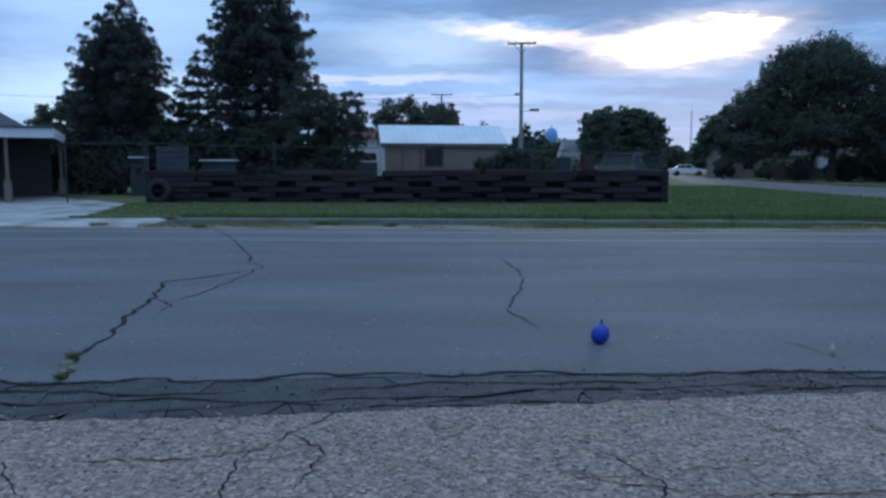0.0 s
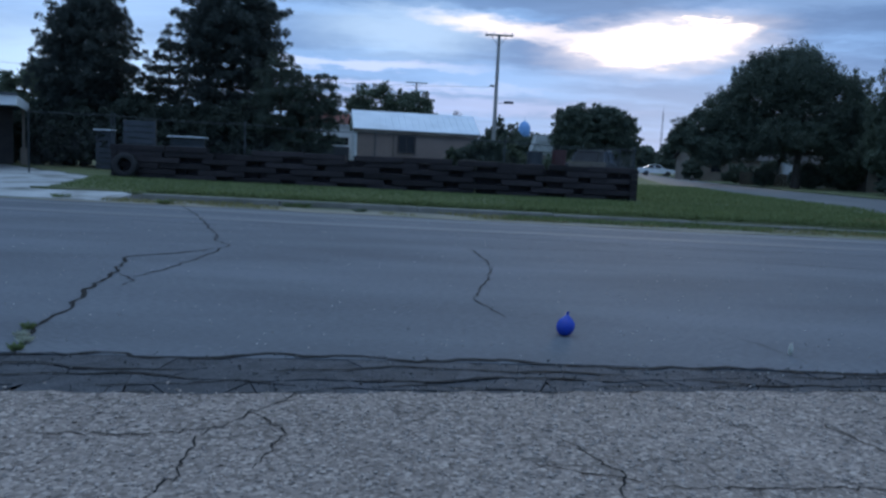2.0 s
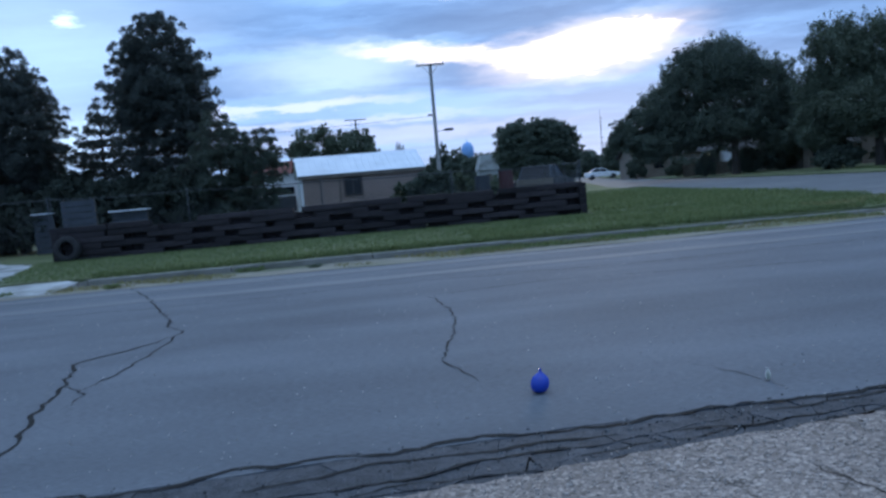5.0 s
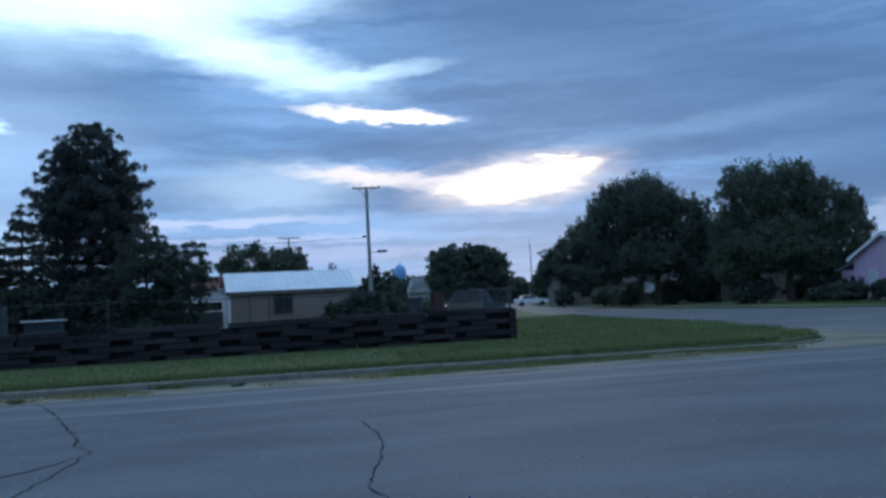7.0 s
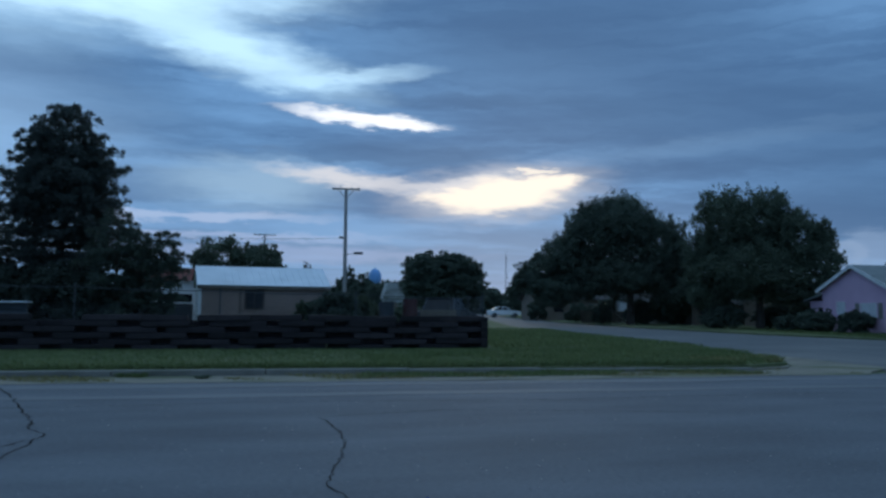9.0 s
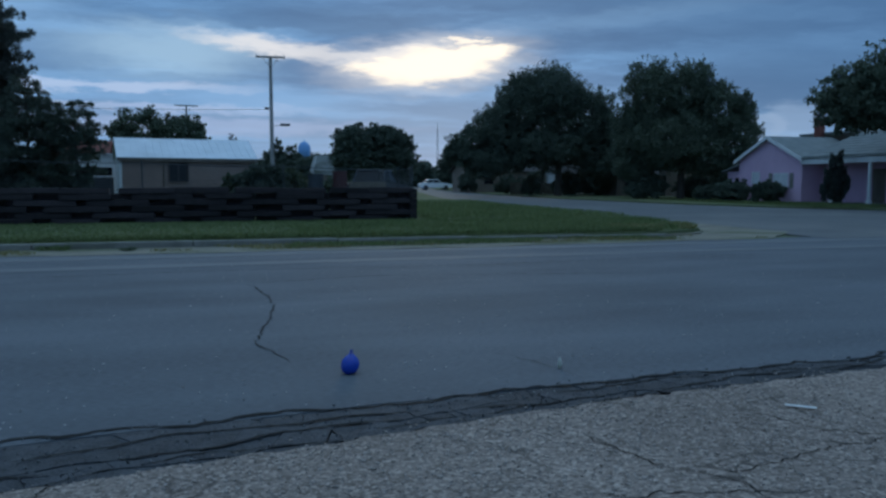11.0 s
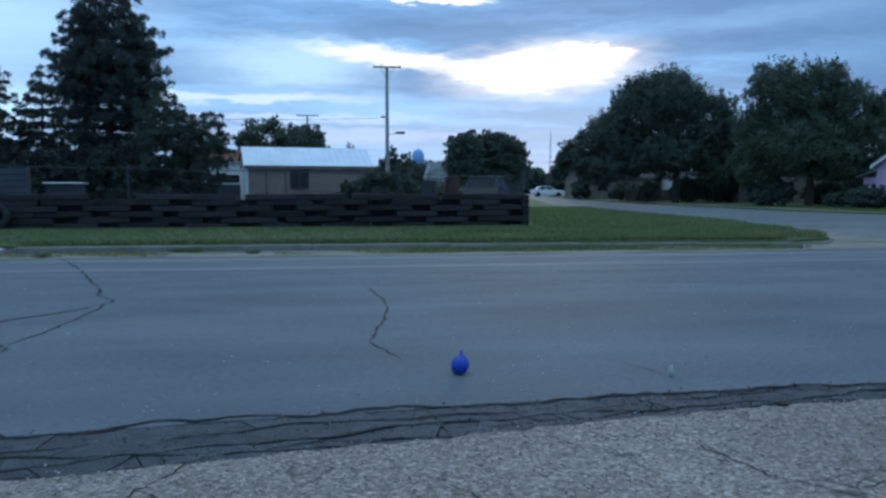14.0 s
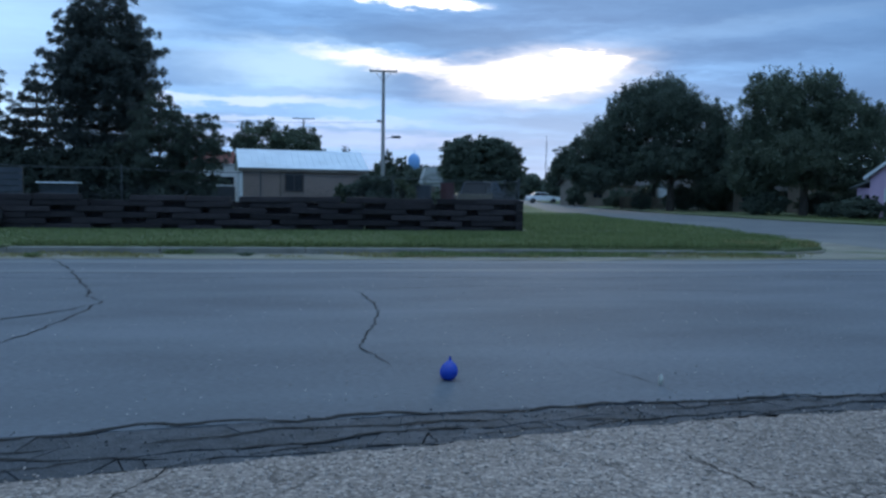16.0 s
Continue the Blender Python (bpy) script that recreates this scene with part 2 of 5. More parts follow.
def leaf_mat(name, low, high):
    m = mat(name, low, high, 0.55, 0.5, 4.0, 0.0, island=0.35, spec=0.25)
    nt = m.node_tree
    b = nt.nodes["Principled BSDF"]
    b.inputs["Roughness"].default_value, b.inputs["Specular IOR Level"].default_value = 0.75, 0.12
    tr = nt.nodes.new("ShaderNodeBsdfTranslucent")
    tr.inputs[0].default_value = (*[c * 1.3 for c in high], 1)
    mx = nt.nodes.new("ShaderNodeMixShader")
    mx.inputs[0].default_value = 0.25
    nt.links.new(b.outputs[0], mx.inputs[1])
    nt.links.new(tr.outputs[0], mx.inputs[2])
    nt.links.new(mx.outputs[0], nt.nodes["Material Output"].inputs[0])
    return m


def glow_mat(name, colour, strength):
    m = bpy.data.materials.new(name)
    m.use_nodes = True
    b = m.node_tree.nodes["Principled BSDF"]
    b.inputs["Emission Color"].default_value, b.inputs["Emission Strength"].default_value = (*colour, 1), strength
    return m


M_ROAD = mat("asphalt", (0.090, 0.096, 0.106), (0.154, 0.165, 0.181), 0.85, 0.9, 48, 0.6, stain=(0.094, 0.101, 0.110), stain_scale=0.35, stretch=(0.35, 1, 1), spec=0.2)
M_SIDE = mat("worn_asphalt", (0.10, 0.10, 0.10), (0.15, 0.15, 0.148), 0.8, 0.7, 90, 0.3, stain=(0.17, 0.165, 0.155), stain_scale=0.2)
M_BAND = mat("dusty_asphalt", (0.125, 0.132, 0.138), (0.175, 0.182, 0.188), 0.8, 0.8, 110, 0.3, stretch=(0.15, 1, 1))
M_CHIP = chip_mat("chip_seal", [(0.120, 0.095, 0.080), (0.195, 0.157, 0.133), (0.240, 0.194, 0.165), (0.272, 0.220, 0.188), (0.43, 0.355, 0.30)], 58, 0.4)
M_CRUMB = mat("broken_asphalt", (0.032, 0.034, 0.038), (0.078, 0.081, 0.088), 0.85, 9, 60, 1.0, spread=0.18)
M_CRACK = mat("crack_filth", (0.018, 0.018, 0.018), (0.045, 0.043, 0.040), 0.95, 8, 80, 0.5, spec=0.05)
M_DIRT = mat("dirt", (0.155, 0.140, 0.108), (0.27, 0.243, 0.19), 0.95, 1.4, 60, 0.5, stain=(0.10, 0.12, 0.055), stain_scale=0.8, stretch=(0.5, 1, 1))
M_GROUND = mat("prairie_ground", (0.050, 0.075, 0.028), (0.10, 0.115, 0.05), 0.95, 0.15, 6, 0.4, stain=(0.14, 0.125, 0.075), stain_scale=0.05)
M_LAWN = mat("lawn_soil", (0.080, 0.100, 0.042), (0.135, 0.150, 0.068), 0.95, 0.6, 18, 0.6, stain=(0.155, 0.150, 0.08), stain_scale=0.35)
M_CONC = mat("old_concrete", (0.27, 0.27, 0.26), (0.48, 0.48, 0.47), 0.85, 1.2, 40, 0.3, stain=(0.085, 0.09, 0.07), stain_scale=0.7)
M_KERB = mat("kerb_concrete", (0.15, 0.142, 0.120), (0.26, 0.248, 0.215), 0.9, 2, 60, 0.4, stain=(0.13, 0.13, 0.10), stain_scale=0.6)
M_TIE = mat("creosote_wood", (0.011, 0.0095, 0.0105), (0.042, 0.034, 0.036), 0.85, 2.5, 30, 0.6, stretch=(0.25, 2, 2), spread=0.4)
M_STEEL = mat("galvanised_steel", (0.055, 0.06, 0.065), (0.10, 0.105, 0.11), 0.65, 6, 60, 0.1, metal=0.5)
M_ROOF = mat("white_metal_roof", (0.62, 0.66, 0.70), (0.78, 0.81, 0.84), 0.4, 1.5, 30, 0.1, stain=(0.55, 0.56, 0.56), stain_scale=0.5)
M_SHED = mat("tan_siding", (0.235, 0.172, 0.145), (0.30, 0.225, 0.19), 0.8, 1.2, 40, 0.2, stain=(0.20, 0.148, 0.125), stain_scale=0.6)
M_WHITE = mat("white_paint", (0.62, 0.62, 0.62), (0.78, 0.78, 0.77), 0.6, 2, 40, 0.1)
M_PINK = mat("pink_stucco", (0.56, 0.38, 0.50), (0.66, 0.46, 0.59), 0.85, 1.0, 50, 0.3)
M_SHINGLE = mat("grey_shingles", (0.17, 0.185, 0.185), (0.26, 0.275, 0.27), 0.9, 1.5, 20, 0.5)
M_DARKROOF = mat("brown_shingles", (0.05, 0.045, 0.045), (0.09, 0.08, 0.075), 0.9, 1.5, 20, 0.5)
M_BRICK = mat("red_brick", (0.13, 0.05, 0.042), (0.22, 0.088, 0.07), 0.9, 4, 30, 0.5)
M_TAN = mat("tan_stucco", (0.15, 0.122, 0.098), (0.22, 0.182, 0.148), 0.85, 1.0, 40, 0.2)
M_WOOD = mat("weathered_wood", (0.10, 0.085, 0.07), (0.20, 0.17, 0.14), 0.85, 2, 30, 0.4, stretch=(1, 1, 0.2))
M_POLE = mat("grey_pole_wood", (0.25, 0.235, 0.225), (0.40, 0.38, 0.36), 0.85, 2, 30, 0.4, stretch=(2, 2, 0.2))
M_SLATE = mat("slate_shingles", (0.055, 0.062, 0.070), (0.095, 0.105, 0.115), 0.85, 1.5, 20, 0.5)
M_BARK = mat("bark", (0.045, 0.036, 0.030), (0.10, 0.082, 0.068), 0.9, 4, 25, 0.8, stretch=(2, 2, 0.4))
M_GLASS = mat("dark_window_glass", (0.012, 0.014, 0.017), (0.02, 0.022, 0.026), 0.15, 1, 5, 0.0, spec=0.25)
M_CARPAINT = mat("white_car_paint", (0.82, 0.83, 0.84), (0.90, 0.90, 0.91), 0.3, 2, 60, 0.0, spec=0.5)
M_TRUCKPAINT = mat("dark_truck_paint", (0.03, 0.035, 0.045), (0.05, 0.055, 0.065), 0.3, 2, 60, 0.0, spec=0.5)
M_MAROON = mat("maroon_paint", (0.055, 0.022, 0.024), (0.085, 0.036, 0.036), 0.4, 2, 60, 0.0)
M_RUBBER = mat("black_rubber", (0.012, 0.012, 0.013), (0.035, 0.034, 0.034), 0.8, 5, 50, 0.3)
# blue made paler to include the distance haze over the tank
M_TANK = mat("blue_tank_paint", (0.19, 0.37, 0.66), (0.24, 0.43, 0.73), 0.6, 0.3, 3, 0.0)
M_BALLOON = mat("blue_balloon_rubber", (0.006, 0.035, 0.32), (0.010, 0.055, 0.42), 0.25, 6, 60, 0.0, spec=0.5)
M_LITTER = mat("white_plastic", (0.65, 0.65, 0.63), (0.78, 0.78, 0.76), 0.5, 10, 60, 0.1)
M_PANEL = mat("grey_sheet_metal", (0.035, 0.041, 0.050), (0.065, 0.073, 0.085), 0.6, 2, 30, 0.1)
M_CURTAIN = mat("white_curtain_behind_glass", (0.50, 0.51, 0.53), (0.68, 0.69, 0.70), 0.25, 6, 30, 0.05, stretch=(1, 6, 0.3))
M_LAMP = glow_mat("porch_bulb", (1.0, 0.74, 0.48), 14.0)
M_PINE = leaf_mat("pine_needles", (0.05, 0.06, 0.056), (0.09, 0.102, 0.092))
M_JUNIPER = leaf_mat("young_pine_needles", (0.056, 0.072, 0.06), (0.1, 0.12, 0.094))
M_LEAF = leaf_mat("elm_leaves", (0.076, 0.096, 0.077), (0.126, 0.15, 0.116))
M_LEAF2 = leaf_mat("ash_leaves", (0.08, 0.102, 0.072), (0.138, 0.162, 0.116))
M_SHRUB = leaf_mat("shrub_leaves", (0.066, 0.084, 0.058), (0.115, 0.138, 0.088))
M_GRASS = leaf_mat("grass_blades", (0.088, 0.128, 0.05), (0.172, 0.202, 0.086))
M_DRY = leaf_mat("dry_grass", (0.16, 0.15, 0.065), (0.26, 0.23, 0.11))
M_PETAL = leaf_mat("white_petals", (0.46, 0.48, 0.42), (0.68, 0.68, 0.62))
# leaf colour darkened to carry the shade beneath the pines
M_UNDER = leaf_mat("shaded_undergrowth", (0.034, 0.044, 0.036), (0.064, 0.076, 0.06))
M_FLOWER = leaf_mat("pale_weed", (0.24, 0.26, 0.18), (0.46, 0.47, 0.38))

# ---------------------------------------------------------------- building helpers
rng = np.random.default_rng(7)


def tz(y):
    """The ground's height: level by the street, rising gently beyond the lots."""
    return 0.007 * min(max(y - 30.0, 0.0), 100.0)


def pydata(name, verts, faces, material, parent=None, label="", smooth=False):
    me = bpy.data.meshes.new(name)
    me.from_pydata([tuple(map(float, v)) for v in verts], [], [tuple(map(int, f)) for f in faces])
    me.materials.append(material)
    if smooth:
        me.polygons.foreach_set("use_smooth", [True] * len(me.polygons))
    ob = new(name, me)
    ob.parent = parent
    return tagged(ob, label)


def part(name, bm, material, parent=None, label="", smooth=False):
    me = bpy.data.meshes.new(name)
    bmesh.ops.recalc_face_normals(bm, faces=bm.faces)
    bm.to_mesh(me)
    bm.free()
    me.materials.append(material)
    if smooth:
        me.polygons.foreach_set("use_smooth", [True] * len(me.polygons))
    ob = new(name, me)
    ob.parent = parent
    return tagged(ob, label)


def thing(name, m, label, category, group="", kind=""):
    ob = new(name)
    ob.matrix_world = m
    ob.empty_display_size = 0.2
    return tagged(ob, label, category, group, kind)


def box(x0, x1, y0, y1, z0, z1, bevel=0.0, bm=None):
    bm = bm or bmesh.new()
    r = bmesh.ops.create_cube(bm, size=1.0)
    for v in r["verts"]:
        v.co = Vector(((x0 + x1) / 2 + v.co.x * (x1 - x0), (y0 + y1) / 2 + v.co.y * (y1 - y0), (z0 + z1) / 2 + v.co.z * (z1 - z0)))
    if bevel:
        edges = {e for v in r["verts"] for e in v.link_edges}
        bmesh.ops.bevel(bm, geom=list(edges), offset=bevel, segments=1, affect="EDGES")
    return bm


def tube(p0, p1, r0, r1=None, n=8, bm=None):
    bm = bm or bmesh.new()
    r1 = r0 if r1 is None else r1
    p0, p1 = Vector(p0), Vector(p1)
    q = (p1 - p0).to_track_quat("Z", "Y")
    rings = []
    for p, r in ((p0, r0), (p1, r1)):
        rings.append([bm.verts.new(p + q @ Vector((r * math.cos(k * math.tau / n), r * math.sin(k * math.tau / n), 0))) for k in range(n)])
    for k in range(n):
        bm.faces.new((rings[0][k], rings[0][(k + 1) % n], rings[1][(k + 1) % n], rings[1][k]))
    bm.faces.new(rings[0][::-1])
    bm.faces.new(rings[1])
    return bm


def prism(outline, axis, lo, hi, bm=None):
    """An outline of (a, b) pulled along x or y, b being the height."""
    bm = bm or bmesh.new()
    put = (lambda a, b, c: (c, a, b)) if axis == "x" else (lambda a, b, c: (a, c, b))
    ends = [[bm.verts.new(put(a, b, c)) for a, b in outline] for c in (lo, hi)]
    for k in range(len(outline)):
        j = (k + 1) % len(outline)
        bm.faces.new((ends[0][k], ends[0][j], ends[1][j], ends[1][k]))
    bm.faces.new(ends[0][::-1])
    bm.faces.new(ends[1])
    return bm


def slab(outline, top, depth=0.12):
    """A flat piece of ground with a skirt, its top at top(x, y)."""
    bm = bmesh.new()
    face = bm.faces.new([bm.verts.new((x, y, 0)) for x, y in outline])
    bmesh.ops.triangulate(bm, faces=[face])
    if max(y for _, y in outline) > 30:
        for cut in (30.0, 130.0):
            bmesh.ops.bisect_plane(bm, geom=bm.verts[:] + bm.edges[:] + bm.faces[:], plane_co=(0, cut, 0), plane_no=(0, 1, 0))
    for v in bm.verts:
        v.co.z = top(v.co.x, v.co.y)
    made = bmesh.ops.extrude_edge_only(bm, edges=[e for e in bm.edges if e.is_boundary])
    for v in made["geom"]:
        if isinstance(v, bmesh.types.BMVert):
            v.co.z -= depth
    return bm


def ragged(points, step, amount, seed):
    """A polyline with added wavering points."""
    r = random.Random(seed)
    out = []
    for (x0, y0), (x1, y1) in zip(points, points[1:]):
        n = max(1, int(math.hypot(x1 - x0, y1 - y0) / step))
        out += [(x0 + (x1 - x0) * k / n + r.uniform(-amount, amount), y0 + (y1 - y0) * k / n + r.uniform(-amount, amount)) for k in range(n)]
    return out + [points[-1]]


def ribbon(points, width, z, seed, step=0.09, wander=0.03):
    """A crack: a thin strip of uneven width along a wandering line."""
    r = random.Random(seed)
    line = ragged(points, step, wander, seed)
    verts, faces = [], []
    for k, (x, y) in enumerate(line):
        a, b = line[max(k - 1, 0)], line[min(k + 1, len(line) - 1)]
        dx, dy = b[0] - a[0], b[1] - a[1]
        n = math.hypot(dx, dy) or 1.0
        taper = min(1.0, 0.25 + k / 4, 0.25 + (len(line) - 1 - k) / 4)
        w = width * r.uniform(0.35, 1.25) * taper / 2
        verts += [(x - dy / n * w, y + dx / n * w, z), (x + dy / n * w, y - dx / n * w, z)]
        if k:
            i = 2 * k
            faces.append((i - 2, i - 1, i + 1, i))
    return verts, faces


def cards(centres, size_lo, size_hi, flat=0.0, aspect=0.6):
    """Small bent leaf clumps, two triangles each, at the given places, turned at random."""
    n = len(centres)
    a = rng.normal(size=(n, 3))
    a[:, 2] *= 1 - flat
    a /= np.linalg.norm(a, axis=1)[:, None]
    b = np.cross(a, rng.normal(size=(n, 3)))
    b /= np.linalg.norm(b, axis=1)[:, None]
    s = rng.uniform(size_lo, size_hi, n)[:, None]
    c = np.asarray(centres)
    bend = np.cross(a, b) * s * 0.25
    v = np.stack([c - a * s, c + b * s * aspect + bend, c + a * s, c - b * s * aspect + bend], 1).reshape(-1, 3)
    i = np.arange(n) * 4
    f = np.concatenate([np.stack([i, i + 1, i + 2], 1), np.stack([i, i + 2, i + 3], 1)])
    return v, f


def blades(roots, tips, width):
    """Thin tapering blades from roots to tips."""
    roots, tips = np.asarray(roots), np.asarray(tips)
    n = len(roots)
    side = np.cross(tips - roots, rng.normal(size=(n, 3)))
    side /= np.linalg.norm(side, axis=1)[:, None] + 1e-9
    w = rng.uniform(0.6, 1.2, n)[:, None] * width
    mid = roots * 0.45 + tips * 0.55
    v = np.stack([roots - side * w * 0.4, mid - side * w, tips, mid + side * w], 1).reshape(-1, 3)
    i = np.arange(n) * 4
    return v, np.concatenate([np.stack([i, i + 1, i + 2], 1), np.stack([i, i + 2, i + 3], 1)])


def limb(bm, p, q, r0, r1, bends=3, sway=0.06, n=7):
    """A tapered, slightly crooked limb from p to q."""
    p, q = Vector(p), Vector(q)
    last = p
    for k in range(1, bends + 1):
        f = k / bends
        nxt = p.lerp(q, f)
        if k < bends:
            nxt += Vector((random.uniform(-1, 1), random.uniform(-1, 1), random.uniform(-0.5, 0.5))) * (q - p).length * sway
        tube(last, nxt, r0 + (r1 - r0) * (k - 1) / bends, r0 + (r1 - r0) * f, n, bm)
        last = nxt


# ---------------------------------------------------------------- ground, streets, verges
xs = [-2500, -900, -300, -120, -60, -30, -10, 0, 10, 30, 60, 120, 300, 900, 2500]
ys = [-2500, -600, -150, -40, 0, 15, 30, 45, 60, 80, 100, 130, 200, 400, 900, 2500]
gv = [(x, y, tz(y) - 0.03) for y in ys for x in xs]
gf = [(j * len(xs) + i, j * len(xs) + i + 1, (j + 1) * len(xs) + i + 1, (j + 1) * len(xs) + i) for j in range(len(ys) - 1) for i in range(len(xs) - 1)]
tagged(pydata("ground", gv, gf, M_GROUND), "flat prairie ground with dry grass reaching the horizon", "ground", kind="structure")

near_edge = ragged([(-120, 0.2), (-30, 3.4), (-6, 4.35), (-2.2, 4.45), (-0.5, 4.62), (1.0, 4.75), (2.5, 4.85), (4.9, 4.9), (9, 5.0), (30, 5.4), (140, 6.5)], 0.35, 0.015, 3)
far_edge = ragged([(140, 15.9), (13.2, 15.8), (10, 15.6), (4.4, 15.35), (0.9, 15.6), (-5, 15.75), (-9.2, 15.7), (-120, 15.6)], 0.6, 0.10, 4)
road = tagged(part("road", slab(near_edge + far_edge, lambda x, y: 0.0, 0.05), M_ROAD), "worn blue-grey asphalt street with long cracks", "road", kind="structure")


def edge_y(x):
    """The near edge of the street at x."""
    return float(np.interp(x, [-30, -6, -2.2, -0.5, 1.0, 2.5, 4.9, 9, 30], [3.4, 4.35, 4.45, 4.62, 4.75, 4.85, 4.9, 5.0, 5.4]))


def gravel_y(x):
    """The ragged edge of the chip-seal apron at x."""
    return float(np.interp(x, [-8, -2.2, -1.1, 0, 1.2, 2.3, 4.6, 9], [3.4, 3.72, 3.84, 4.03, 4.20, 4.38, 4.56, 4.8]))


apron_edge = ragged([(x, gravel_y(x)) for x in (8.9, 4.6, 2.3, 1.2, 0, -1.1, -2.2, -7.9)], 0.09, 0.028, 6)
apron = tagged(part("apron", slab([(-30, -12), (40, -12), (40, 5.3), (9.5, 4.83)] + apron_edge + [(-30, 2.6)], lambda x, y: 0.012, 0.05), M_CHIP), "grey-brown chip-seal parking apron with loose stone chips", "pavement", kind="structure")

# the crumbling strip between street and apron: its bed here, its chunks at the end of the file
bed = [(x, gravel_y(x) - 0.25) for x in np.arange(-8, 9.1, 0.5)] + [(x, edge_y(x) + 0.04) for x in np.arange(9, -8.1, -0.5)]
strip = tagged(part("broken_edge", slab(bed, lambda x, y: 0.006 - 0.02, 0.03), M_CRACK), "dark crumbling asphalt edge beside the street", "pavement", kind="structure")

# dusty wheel bands along the street's far side
for k, (y0, y1, x0, x1) in enumerate(((13.0, 13.45, -30, 40), (14.6, 15.1, -30, 34))):
    low = ragged([(x0, y0), (x1, y0)], 1.5, 0.09, 20 + k)
    high = ragged([(x1, y1), (x0, y1)], 1.5, 0.09, 30 + k)
    part("dust_band", slab(low + high, lambda x, y: 0.004, 0.003), M_BAND, road, "pale dusty band along the street")

CRACKS = (
    ([(-5.2, 15.7), (-4.1, 13.4), (-3.46, 11.83), (-2.95, 10.6), (-2.88, 10.22), (-2.55, 9.63), (-2.51, 8.72), (-2.55, 7.67), (-2.68, 6.9)], 0.024),
    ([(-2.55, 9.3), (-2.88, 8.71), (-3.24, 8.26), (-2.91, 7.2), (-2.84, 6.63), (-2.58, 5.73), (-2.52, 5.2), (-2.38, 4.7), (-2.27, 4.4)], 0.036),
    ([(-3.0, 7.3), (-2.6, 6.9), (-2.55, 6.5)], 0.015),
    ([(0.45, 10.5), (0.52, 10.31), (0.65, 9.4), (0.67, 8.5), (0.44, 7.0), (0.40, 6.72), (0.52, 6.3), (0.60, 5.98)], 0.019),
    ([(0.5, 10.6), (2.2, 11.0), (4.5, 10.6), (6.0, 10.2)], 0.02),
    ([(2.17, 5.85), (2.29, 5.6), (2.40, 5.3), (2.47, 4.95)], 0.007),
    ([(-6, 12.3), (-3.5, 12.1), (0, 12.25), (4, 12.0), (10, 12.3)], 0.02),
)
for k, (line, w) in enumerate(CRACKS):
    v, f = ribbon(line, w, 0.005, 50 + k)
    pydata("crack", v, f, M_CRACK, road)
for k, x in enumerate(np.arange(-6.4, 8.0, 1.2)):
    y = edge_y(x)
    line = [(x, edge_y(x) + 0.07 * math.sin(9 * k)), (x + 0.35, edge_y(x + 0.35) - 0.05), (x + 0.7, edge_y(x + 0.7) + 0.08 * math.sin(5 * k + 1)), (x + 1.0, edge_y(x + 1.0) + 0.02), (x + 1.35, edge_y(x + 1.35) + 0.07 * math.sin(9 * k + 9))]
    v, f = ribbon(line, 0.042, 0.006, 70 + k, 0.08, 0.030)
    pydata("crack", v, f, M_CRACK, road)
APRON_CRACKS = ([(-0.55, 3.98), (-0.7, 3.7), (-0.9, 3.3), (-0.85, 2.9), (-1.0, 2.4)], [(-1.6, 3.25), (-1.1, 3.3), (-0.75, 3.45)], [(-0.75, 3.6), (-0.55, 3.4), (-0.6, 3.0)], [(-1.9, 3.3), (-1.5, 2.8), (-1.4, 2.3)], [(0.4, 3.2), (1.0, 3.0), (1.9, 3.1), (2.6, 2.9)], [(1.9, 3.9), (2.05, 3.4), (2.3, 3.1), (2.3, 2.6)], [(2.3, 3.2), (3.1, 3.35), (4.4, 3.4)], [(0.6, 3.5), (0.8, 3.1), (0.7, 2.6)], [(3.0, 4.1), (3.15, 3.6), (3.6, 3.3)])
for k, line in enumerate(APRON_CRACKS):
    v, f = ribbon(line, 0.010, 0.0165, 120 + k, 0.035, 0.02)
    pydata("crack", v, f, M_CRACK, apron)

gutter = ragged([(-120, 15.5), (-9, 15.6), (0, 15.5), (5, 15.3), (13, 15.7), (15.2, 17.6), (15.6, 22.0)], 0.8, 0.10, 8)
tagged(part("gutter", slab(gutter + [(13.5, 22.5), (12.2, 17.9), (11, 17.2), (-7, 17.2), (-120, 17.2)], lambda x, y: 0.006, 0.03), M_DIRT), "strip of pale dirt and dry grass beside the kerb", "dirt strip", kind="structure")

side = [(14.4, 15.2), (15.0, 22), (14.9, 30), (15.0, 39), (16.6, 56), (20.3, 75), (26.0, 104), (40, 175), (70, 330), (80, 330), (45, 175), (30.2, 104), (26.4, 75), (25.8, 55), (27.3, 42), (29.3, 35), (32.0, 30.5), (38, 24), (60, 21), (60, 15.2)]
tagged(part("side_road", slab(side, lambda x, y: tz(y) + 0.004, 0.05), M_SIDE), "pale worn side street leading away past the corner", "road", kind="structure")

